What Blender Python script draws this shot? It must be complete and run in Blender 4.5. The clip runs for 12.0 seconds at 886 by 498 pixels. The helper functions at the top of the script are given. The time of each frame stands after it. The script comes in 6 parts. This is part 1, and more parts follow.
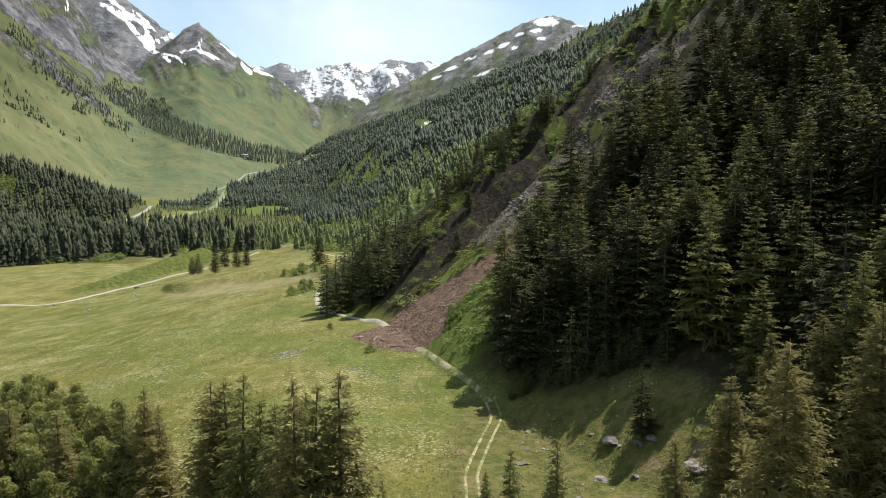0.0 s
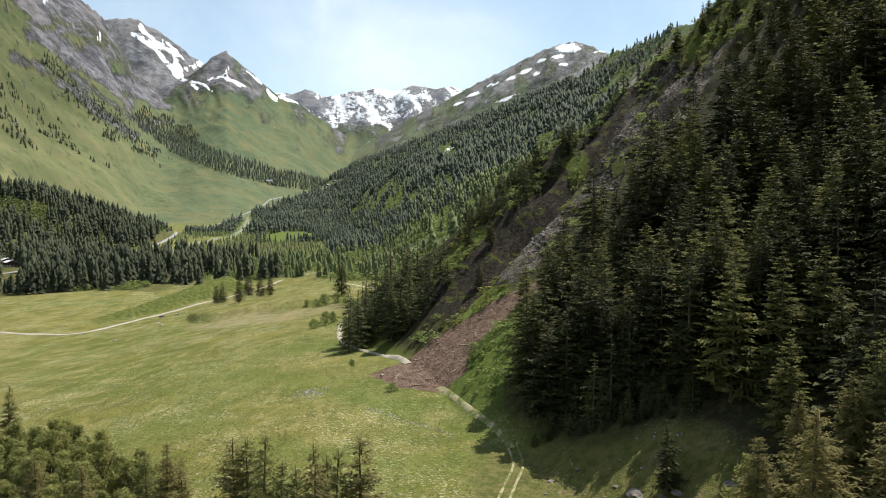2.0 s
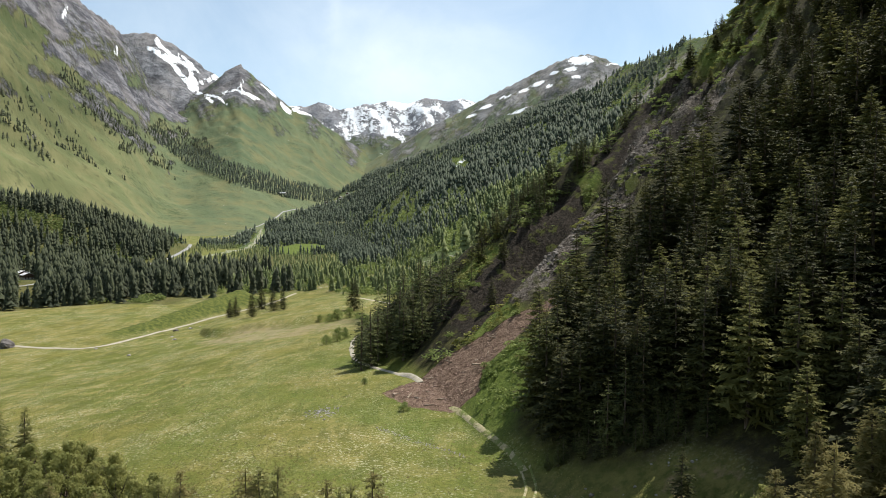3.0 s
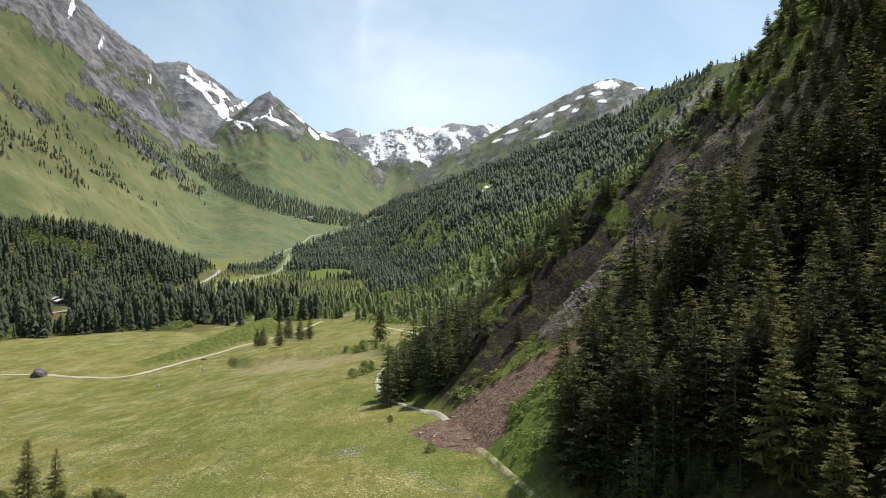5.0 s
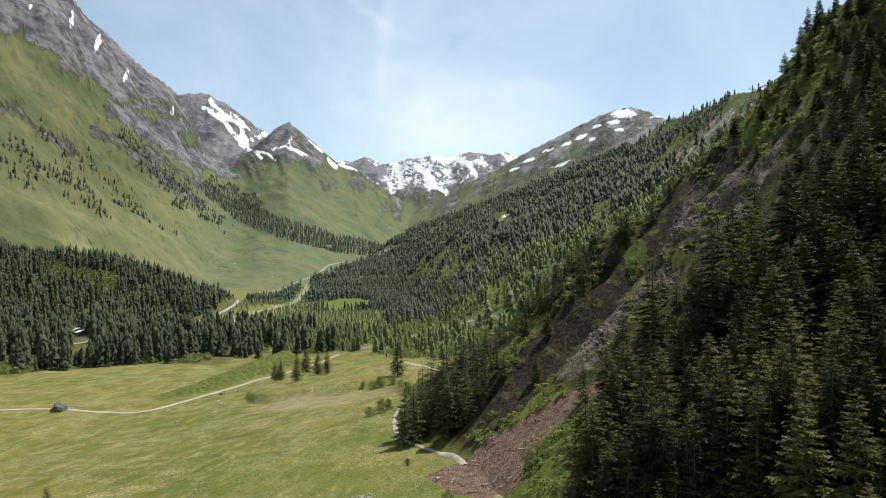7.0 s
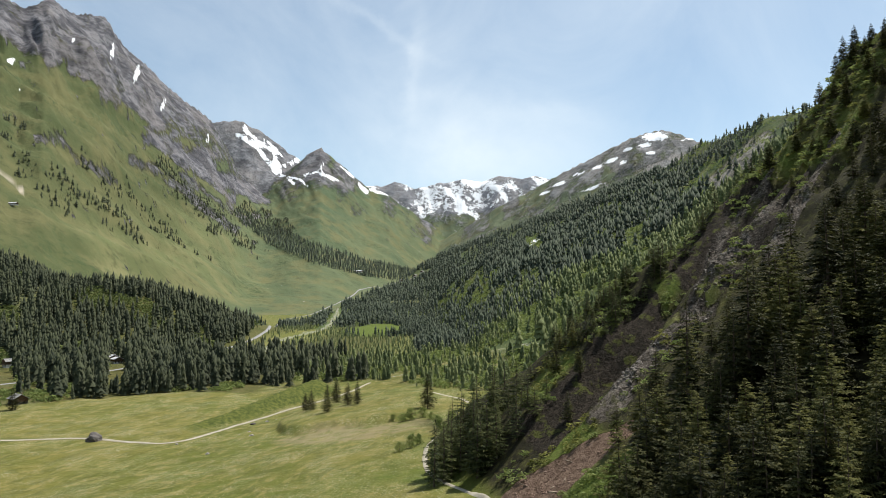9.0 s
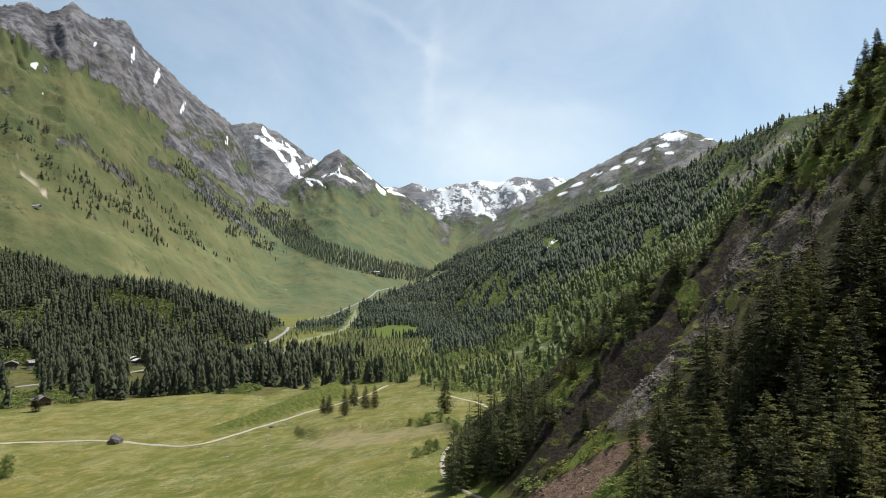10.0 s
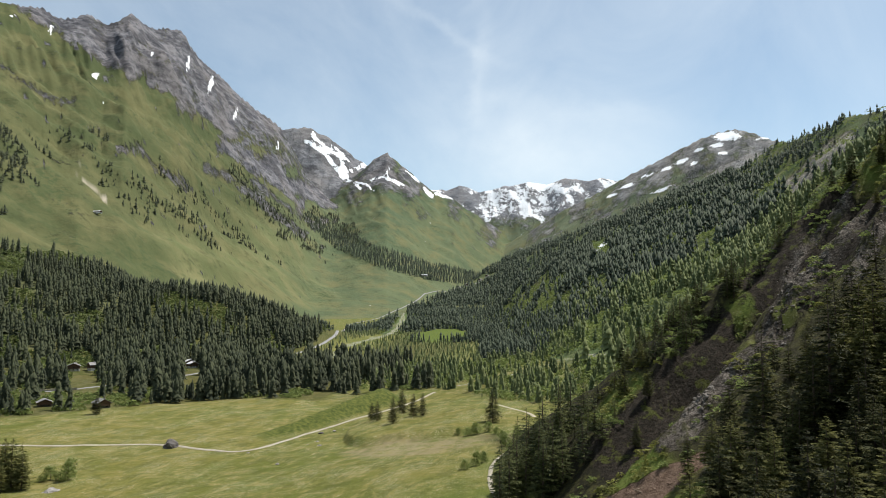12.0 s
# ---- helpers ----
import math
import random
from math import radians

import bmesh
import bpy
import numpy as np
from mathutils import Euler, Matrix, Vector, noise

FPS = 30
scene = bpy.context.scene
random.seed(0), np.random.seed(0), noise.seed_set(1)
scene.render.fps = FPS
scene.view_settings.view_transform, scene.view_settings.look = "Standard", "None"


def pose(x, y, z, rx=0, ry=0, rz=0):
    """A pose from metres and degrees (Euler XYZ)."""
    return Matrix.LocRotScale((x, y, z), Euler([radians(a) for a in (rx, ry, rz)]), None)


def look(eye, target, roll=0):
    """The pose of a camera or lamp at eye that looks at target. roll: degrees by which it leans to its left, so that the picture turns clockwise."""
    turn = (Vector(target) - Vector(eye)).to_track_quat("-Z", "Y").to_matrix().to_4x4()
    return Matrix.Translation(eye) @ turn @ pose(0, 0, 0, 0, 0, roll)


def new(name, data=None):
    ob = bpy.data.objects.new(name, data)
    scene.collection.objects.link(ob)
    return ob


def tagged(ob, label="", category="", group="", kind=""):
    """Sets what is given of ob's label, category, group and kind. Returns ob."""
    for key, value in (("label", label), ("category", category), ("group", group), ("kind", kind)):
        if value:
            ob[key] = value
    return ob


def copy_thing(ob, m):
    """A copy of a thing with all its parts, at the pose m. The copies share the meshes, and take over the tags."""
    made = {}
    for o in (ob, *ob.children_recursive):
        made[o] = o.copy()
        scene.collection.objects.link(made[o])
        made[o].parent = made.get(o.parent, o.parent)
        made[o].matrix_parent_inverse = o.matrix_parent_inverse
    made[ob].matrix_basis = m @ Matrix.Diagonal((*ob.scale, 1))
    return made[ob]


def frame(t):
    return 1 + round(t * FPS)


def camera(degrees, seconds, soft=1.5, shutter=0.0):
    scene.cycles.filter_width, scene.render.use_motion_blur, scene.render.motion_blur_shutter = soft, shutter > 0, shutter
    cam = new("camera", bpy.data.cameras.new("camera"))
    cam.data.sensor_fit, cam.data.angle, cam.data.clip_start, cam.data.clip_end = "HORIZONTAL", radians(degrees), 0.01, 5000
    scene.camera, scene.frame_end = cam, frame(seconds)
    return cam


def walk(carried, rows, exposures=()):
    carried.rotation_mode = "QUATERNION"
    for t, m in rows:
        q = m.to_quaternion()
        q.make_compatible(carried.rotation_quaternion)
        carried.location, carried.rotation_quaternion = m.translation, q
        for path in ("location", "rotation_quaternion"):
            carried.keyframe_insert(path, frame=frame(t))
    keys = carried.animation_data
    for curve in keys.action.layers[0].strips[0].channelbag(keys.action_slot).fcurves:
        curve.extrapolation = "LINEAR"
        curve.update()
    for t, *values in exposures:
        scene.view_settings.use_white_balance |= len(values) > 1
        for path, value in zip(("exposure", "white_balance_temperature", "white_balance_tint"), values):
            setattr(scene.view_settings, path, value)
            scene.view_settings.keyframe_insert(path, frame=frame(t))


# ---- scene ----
# ================= camera =================
cam = camera(63.8, 12.0, soft=0.7)
walk(cam, [
    (0.0, pose(0.00, 0.00, 36.00, 85.50, 0.00, 0.00)),
    (0.5, pose(0.01, 0.05, 36.84, 85.99, 0.01, 0.44)),
    (1.0, pose(0.05, 0.07, 37.70, 86.49, 0.03, 0.89)),
    (1.5, pose(0.05, 0.10, 38.53, 86.97, 0.02, 1.35)),
    (2.0, pose(0.03, 0.12, 39.40, 87.43, -0.02, 1.79)),
    (2.5, pose(0.00, 0.14, 40.23, 87.92, -0.05, 2.28)),
    (3.0, pose(-0.03, 0.15, 41.13, 88.37, -0.07, 2.79)),
    (5.0, pose(-0.07, 0.08, 44.77, 90.25, -0.07, 4.88)),
    (5.5, pose(-0.12, -0.08, 45.67, 90.78, -0.09, 5.25)),
    (6.0, pose(-0.14, -0.23, 46.61, 91.33, -0.10, 5.58)),
    (6.5, pose(-0.12, -0.31, 47.56, 91.91, -0.08, 5.88)),
    (7.0, pose(-0.02, -0.34, 48.47, 92.49, -0.08, 6.28)),
    (9.0, pose(0.15, -0.10, 52.24, 94.38, -0.06, 8.73)),
    (9.5, pose(0.14, -0.14, 53.15, 94.39, -0.13, 9.42)),
    (10.0, pose(0.25, -0.16, 54.05, 94.43, -0.12, 10.13)),
    (10.5, pose(0.32, -0.17, 54.94, 94.47, -0.15, 11.04)),
    (11.0, pose(0.35, -0.18, 55.84, 94.49, -0.23, 12.01)),
    (11.5, pose(0.32, -0.10, 56.66, 94.54, -0.27, 12.99)),
    (12.0, pose(0.32, -0.06, 57.60, 94.58, -0.32, 13.96)),
], exposures=[(0.0, 0.60), (3.0, 0.53), (7.0, 0.45), (9.0, 0.38), (12.0, 0.30)])

# ================= light =================
SUN_AZ, SUN_EL = 44.0, 61.0          # bearing to the right of the valley's axis, height
world = bpy.data.worlds.new("sky")
scene.world = world
world.use_nodes = True
wn, wl = world.node_tree.nodes, world.node_tree.links
wn.clear()
w_out = wn.new("ShaderNodeOutputWorld")
w_bg = wn.new("ShaderNodeBackground")
w_sky = wn.new("ShaderNodeTexSky")
w_sky.sky_type, w_sky.sun_disc = "NISHITA", False
w_sky.sun_elevation, w_sky.sun_rotation = radians(SUN_EL), radians(SUN_AZ)
w_sky.altitude, w_sky.air_density, w_sky.dust_density = 1600, 1.0, 1.2
w_bg.inputs["Strength"].default_value = 0.10
# thin high cirrus, drawn out in veils
w_co = wn.new("ShaderNodeTexCoord")
w_map = wn.new("ShaderNodeMapping")
w_map.inputs["Rotation"].default_value = (0, radians(35), radians(20))
w_map.inputs["Scale"].default_value = (2.4, 1.6, 2.6)
w_n1 = wn.new("ShaderNodeTexNoise")
w_n1.inputs["Scale"].default_value, w_n1.inputs["Detail"].default_value = 1.6, 9
w_n1.inputs["Roughness"].default_value, w_n1.inputs["Distortion"].default_value = 0.62, 0.7
w_ramp = wn.new("ShaderNodeMapRange")
w_ramp.inputs["From Min"].default_value, w_ramp.inputs["From Max"].default_value = 0.25, 0.85
w_ramp.inputs["To Min"].default_value, w_ramp.inputs["To Max"].default_value = 0.16, 0.44
w_mix = wn.new("ShaderNodeMix")
w_mix.data_type = "RGBA"
w_mix.inputs["B"].default_value = (8.3, 8.9, 9.1, 1)
wl.new(w_co.outputs["Generated"], w_map.inputs["Vector"])
wl.new(w_map.outputs["Vector"], w_n1.inputs["Vector"])
wl.new(w_n1.outputs["Fac"], w_ramp.inputs["Value"])


def w_math(op, a, b=0.0, c=0.0):
    t = wn.new("ShaderNodeMath")
    t.operation = op
    for k, v in enumerate((a, b, c)):
        if isinstance(v, (int, float)):
            t.inputs[k].default_value = v
        else:
            wl.new(v, t.inputs[k])
    return t.outputs[0]


def w_bell(az, el, wide, high, turn=0.0):
    """A soft patch of veil round one direction of the sky, 1 in its middle; wide and high in degrees."""
    a, e = radians(az), radians(el)
    right = Vector((math.cos(a), -math.sin(a), 0))
    up = Vector((-math.sin(a) * math.sin(e), -math.cos(a) * math.sin(e), math.cos(e)))
    c, n = math.cos(radians(turn)), math.sin(radians(turn))
    total = None
    for axis, size in ((right * c + up * n, wide), (up * c - right * n, high)):
        d = wn.new("ShaderNodeVectorMath")
        d.operation = "DOT_PRODUCT"
        d.inputs[1].default_value = axis / radians(size)
        wl.new(w_bent.outputs[0], d.inputs[0])
        middle = Vector((math.sin(a) * math.cos(e), math.cos(a) * math.cos(e), math.sin(e))).dot(axis / radians(size))
        sq = w_math("POWER", w_math("ABSOLUTE", w_math("SUBTRACT", d.outputs["Value"], middle)), 2.0)
        total = sq if total is None else w_math("ADD", total, sq)
    return w_math("POWER", 2.718, w_math("MULTIPLY", total, -1.0))


# bent direction, so that the veils have frayed edges
w_n2 = wn.new("ShaderNodeTexNoise")
w_n2.inputs["Scale"].default_value, w_n2.inputs["Detail"].default_value, w_n2.inputs["Roughness"].default_value = 9.0, 8, 0.62
wl.new(w_co.outputs["Generated"], w_n2.inputs["Vector"])
w_off = wn.new("ShaderNodeVectorMath")
w_off.operation = "MULTIPLY_ADD"
w_off.inputs[1].default_value, w_off.inputs[2].default_value = (0.07, 0.07, 0.07), (-0.035, -0.035, -0.035)
wl.new(w_n2.outputs["Color"], w_off.inputs[0])
w_bent = wn.new("ShaderNodeVectorMath")
wl.new(w_co.outputs["Generated"], w_bent.inputs[0])
wl.new(w_off.outputs[0], w_bent.inputs[1])
w_veil = w_ramp.outputs["Result"]
for az, el, wide, high, turn, much in ((-14.5, 22.0, 5.5, 0.45, -27, 0.10), (-11.2, 18.5, 5.0, 0.60, 82, 0.10), (-6.0, 12.5, 10.0, 4.5, -8, 0.30),
                                       (-3.0, 15.5, 9.0, 0.7, -12, 0.06), (-9.0, 25.0, 4.5, 0.5, 40, 0.06), (6.0, 22.0, 14.0, 3.0, 12, 0.06)):
    w_veil = w_math("MULTIPLY_ADD", w_math("MULTIPLY", w_bell(az, el, wide, high, turn), w_math("MULTIPLY_ADD", w_n2.outputs["Fac"], 1.2, 0.4)), much, w_veil)
wl.new(w_math("MINIMUM", w_veil, 0.95), w_mix.inputs["Factor"])
w_tint = wn.new("ShaderNodeMix")
w_tint.data_type, w_tint.blend_type = "RGBA", "MULTIPLY"
w_tint.inputs["Factor"].default_value = 1.0
w_tint.inputs["B"].default_value = (0.93, 1.07, 1.02, 1)
wl.new(w_sky.outputs["Color"], w_tint.inputs["A"])
wl.new(w_tint.outputs["Result"], w_mix.inputs["A"])
wl.new(w_mix.outputs["Result"], w_bg.inputs["Color"])
wl.new(w_bg.outputs["Background"], w_out.inputs["Surface"])
sun = new("sun", bpy.data.lights.new("sun", "SUN"))
sun.data.energy, sun.data.angle, sun.data.color = 4.8, radians(0.53), (1.0, 0.95, 0.87)
sun.matrix_world = look((math.sin(radians(SUN_AZ)) * 900, math.cos(radians(SUN_AZ)) * 900, math.tan(radians(SUN_EL)) * 900), (0, 0, 0))

# ================= shape of the land =================
def value_noise(x, y, seed=0):
    x, y = np.asarray(x, float), np.asarray(y, float)
    xi, yi = np.floor(x), np.floor(y)
    fx, fy = x - xi, y - yi
    fx, fy = fx * fx * fx * (fx * (fx * 6 - 15) + 10), fy * fy * fy * (fy * (fy * 6 - 15) + 10)

    def corner(a, b):
        h = (a.astype(np.int64) * 374761393 + b.astype(np.int64) * 668265263 + seed * 2246822519) & 0xFFFFFFFF
        h = ((h ^ (h >> 13)) * 1274126177) & 0xFFFFFFFF
        h = ((h ^ (h >> 16)) * 2654435761) & 0xFFFFFFFF
        return (h ^ (h >> 15)) / 2147483648.0 - 1.0
    a, b = corner(xi, yi), corner(xi + 1, yi)
    c, d = corner(xi, yi + 1), corner(xi + 1, yi + 1)
    return (a + (b - a) * fx) * (1 - fy) + (c + (d - c) * fx) * fy


def fbm(x, y, octaves=4, seed=0, gain=0.5):
    out, amp = 0.0, 1.0
    for i in range(octaves):
        out = out + amp * value_noise(x * 2.03 ** i + 17.3 * i, y * 2.03 ** i - 9.1 * i, seed + i)
        amp *= gain
    return out


def ridged(x, y, octaves=4, seed=0):
    out, amp = 0.0, 1.0
    for i in range(octaves):
        out = out + amp * (1 - 2 * np.abs(value_noise(x * 2.1 ** i + 5.7 * i, y * 2.1 ** i + 3.3 * i, seed + i)))
        amp *= 0.5
    return out


def step(a, b, v):
    u = np.clip((v - a) / (b - a), 0, 1)
    return u * u * (3 - 2 * u)


def along(v, nodes):
    return np.interp(v, [n[0] for n in nodes], [n[1] for n in nodes])


def seg_dist(x, y, pts):
    """Distance to a polyline and how far along it (0..1)."""
    best, where = np.full(np.shape(x), 1e9), np.zeros(np.shape(x))
    n = len(pts) - 1
    for i in range(n):
        (ax, ay), (bx, by) = pts[i][:2], pts[i + 1][:2]
        u = np.clip(((x - ax) * (bx - ax) + (y - ay) * (by - ay)) / ((bx - ax) ** 2 + (by - ay) ** 2), 0, 1)
        d = np.hypot(x - ax - u * (bx - ax), y - ay - u * (by - ay))
        near = d < best
        best, where = np.where(near, d, best), np.where(near, (i + u) / n, where)
    return best, where


EYE = 57.6
# each mountain: crest (bearing, elevation), crest range, foot range, hollow of the slope
MOUNTAINS = {
    "rocky": dict(crest=[(-180, 6), (-110, 8), (-80, 16), (-60, 20), (-46.8, 20.1), (-44.7, 20.2), (-42.9, 19.8), (-41.1, 20.5), (-40, 19.9), (-38.5, 20.95),
                         (-36.9, 20.2), (-34.8, 20.3), (-33.5, 18.6), (-31.4, 17.0), (-29.2, 15.3), (-27.2, 13.9), (-26, 12.2), (-24.9, 10.0), (-23, 8.3), (-21, 6.4), (-19, 4.4), (-16.5, 2.0), (-14, 0)],
                  far=[(-180, 2600), (-60, 2300), (-47, 2500), (-38, 2900), (-30, 3600), (-25, 3900), (-17, 3900)],
                  foot=[(-180, 900), (-60, 700), (-46, 850), (-40, 950), (-33, 1250), (-27, 1700), (-24, 2050), (-17, 2550)], hollow=1.6, rough=0.075),
    "snowy": dict(crest=[(-32, 9), (-30, 12.4), (-27.8, 13.84), (-24.7, 13.95), (-22.5, 12.8), (-20.6, 11.5), (-19, 10.6), (-16, 8)],
                  far=[(-32, 4550), (-16, 4550)], foot=[(-32, 3300), (-16, 3300)], hollow=1.3, rough=0.05),
    "pointed": dict(crest=[(-26, 6.0), (-22.5, 9.4), (-20.6, 10.86), (-20, 11.3), (-18.6, 12.3), (-17, 10.94), (-15.1, 9.39), (-13.3, 8.75), (-11, 7.14), (-9.2, 6.0), (-8.5, 5.1), (-7, 2.5)],
                    far=[(-26, 4200), (-20, 4250), (-8, 4500)], foot=[(-26, 1950), (-21, 1950), (-17, 2050), (-13, 2350), (-11, 2600), (-7, 3300)], hollow=1.75, rough=0.04),
    "headwall": dict(crest=[(-19, 8), (-16, 9.5), (-13.7, 9.4), (-12.6, 9.8), (-11, 9.25), (-8.7, 9.7), (-7.1, 10.05), (-5.6, 9.8), (-4.2, 10.3), (-2.4, 10.0), (-1.3, 10.25), (0, 9.9), (6, 8), (12, 5)],
                     far=[(-20, 4850), (12, 4850)], foot=[(-20, 3900), (12, 3900)], hollow=1.35, rough=0.06),
    "round": dict(crest=[(-10.5, 3), (-8.9, 5.0), (-4.2, 7.75), (-1.5, 9.02), (1.1, 10.47), (4.5, 12.0), (6.6, 12.95), (8.6, 13.28), (10.1, 12.72), (11.5, 12.2), (14, 11.0), (20, 10), (40, 9)],
                  far=[(-10, 4350), (1, 4000), (8.6, 3700), (14, 3500), (40, 3200)], foot=[(-10, 3300), (1, 2600), (40, 2000)], hollow=1.0, rough=0.03),
    "wooded": dict(crest=[(-19, -1.6), (-17, -0.5), (-15, 0.4), (-13.3, 1.1), (-12, 1.8), (-11, 2.5), (-8.7, 3.9), (-2.4, 6.1), (0.2, 7.0), (4.4, 8.7), (8.5, 10.0), (11.5, 11.8), (13.9, 12.5), (15.7, 13.2), (18.4, 13.5), (26, 14), (40, 13), (80, 10), (110, 8), (180, 6)],
                   far=[(-19, 1500), (-17, 1800), (-15, 2250), (-13.3, 2600), (-12, 2900), (-11, 3050), (-8.7, 3050), (-2.4, 2500), (4.4, 2200), (8.5, 1950), (11.5, 1650), (14, 1350), (18, 1150), (26, 1000), (80, 1000), (180, 2600)],
                   foot=[(-19, 1250), (-17, 1350), (-13, 1500), (-10, 1600), (-9, 1400), (-8, 1057), (-5, 614), (-2.5, 460), (0, 390), (5, 330), (20, 330), (80, 600), (180, 900)], hollow=1.35, rough=0.05),
}
DAM = [(-200, 362), (-194, 391), (-187, 424), (-180, 464), (-170, 503)]


def floor_height(x, y):
    z = -17.0 * step(25, 195, -x) + 0.024 * np.maximum(0, y - 400)
    z = z + (0.5 * fbm(x / 45, y / 45, 3, 3) + 0.22 * fbm(x / 15, y / 24, 2, 2)) * step(30, 120, np.hypot(x, y))
    # scarp of the old terrace and a hollow in front of the big boulder
    bank = 331 + 0.006 * (x + 118) ** 2 * (x > -118) * 0.4 + 0.05 * (x + 118) ** 2 * (x < -118)
    z = z + 3.8 * step(bank - 2.6, bank + 2.6, y) * (1 - step(-85, -50, x)) * (1 - step(400, 470, y)) * step(-165, -130, x)
    # wooded knoll at the foot of the rocky mountain
    z = z + 78 * np.exp(-((x + 650) / 190) ** 2 - ((y - 960) / 200) ** 2)
    # long earth dam, rising towards its far end
    d, u = seg_dist(x, y, DAM)
    z = z + (1.5 + 9.5 * u) * np.maximum(0, 1 - np.maximum(0, d - 0.6) / (5 + 11.5 * u))
    return z


def ravine(x, y):
    return (y - 176) - 0.92 * (x + 2)


# pale stony ribs of the spur: (rise, distance from the ravine's line), width, height
STREAKS = [([(124, 23), (116, 24), (110, 29), (101, 30), (92, 29)], 1.8, 1.5), ([(104, 0), (96, 1), (91, 2), (83, 3), (78, 5)], 2.8, 1.5), ([(126, -13), (113, -14), (105, -17), (95, -17), (88, -16)], 3.0, 1.2)]


def spur_rise(x, y):
    return 0.93 * x + 0.37 * y - 53


def spur_height(x, y):
    d = 0.93 * x + 0.37 * y
    g = fbm(x / 26, y / 26, 4, 21)
    rise = np.maximum(0, d - 53)
    z = 0.76 * rise + 0.0030 * np.minimum(np.maximum(0, d - 120), 95) ** 2
    z = np.where(d < 53, 0.5 * (d - 53), z) + g * np.minimum(3.2, rise * 0.06)
    # the ravine that cuts the nose of the spur: stony bed and a steep bare bank beyond it
    q = ravine(x, y) + 3.0 * fbm(x / 18, y / 18, 3, 14)
    cut = step(8, 34, rise) * (1 - 0.55 * step(95, 150, rise))
    z = z - 6.5 * cut * np.exp(-((q - 24) / 9.0) ** 2)
    z = z + 8.0 * cut * step(30, 48, q) * (1 - step(56, 82, q)) * (1 - step(60, 95, rise)) * (0.75 + 0.4 * fbm(rise / 16, q / 40, 3, 19))
    z = z + cut * 1.5 * ridged(q / 7, rise / 40, 3, 15) * np.exp(-((q - 24) / 22.0) ** 2)
    # broken ledges of the stony bed and ribs of the bare slope
    z = z + 0.9 * np.exp(-((q - 6) / 9.0) ** 2) * step(22, 30, rise) * (1 - step(80, 90, rise)) * ridged(x / 6.5, y / 6.5, 3, 24)
    for line, wide, tall in STREAKS:
        z = z + tall * np.exp(-(seg_dist(rise, q, line)[0] / wide) ** 2)
    # gullied bare slope above
    bare = step(72, 92, rise) * step(-34, -18, q) * (1 - step(34, 48, q)) * (1 - step(118, 150, rise))
    z = z + bare * (2.6 * ridged((q + 0.1 * rise) / 13, rise / 90, 4, 16) - 3.5)
    # the nose: falls off beyond
    nose = 262 + 0.16 * (x + 46) + 5 * fbm(x / 30, y * 0 + 4, 3, 5)
    z = np.where(y > nose, np.minimum(z, z - 0.85 * (y - nose)), z)
    # debris fan at the ravine's mouth
    f = np.hypot((x + 6) / 1.0, (y - 178) / 1.2)
    z = np.maximum(z, 2.2 - 0.1 * f)
    return np.minimum(z, 235 + 0.2 * (z - 235))


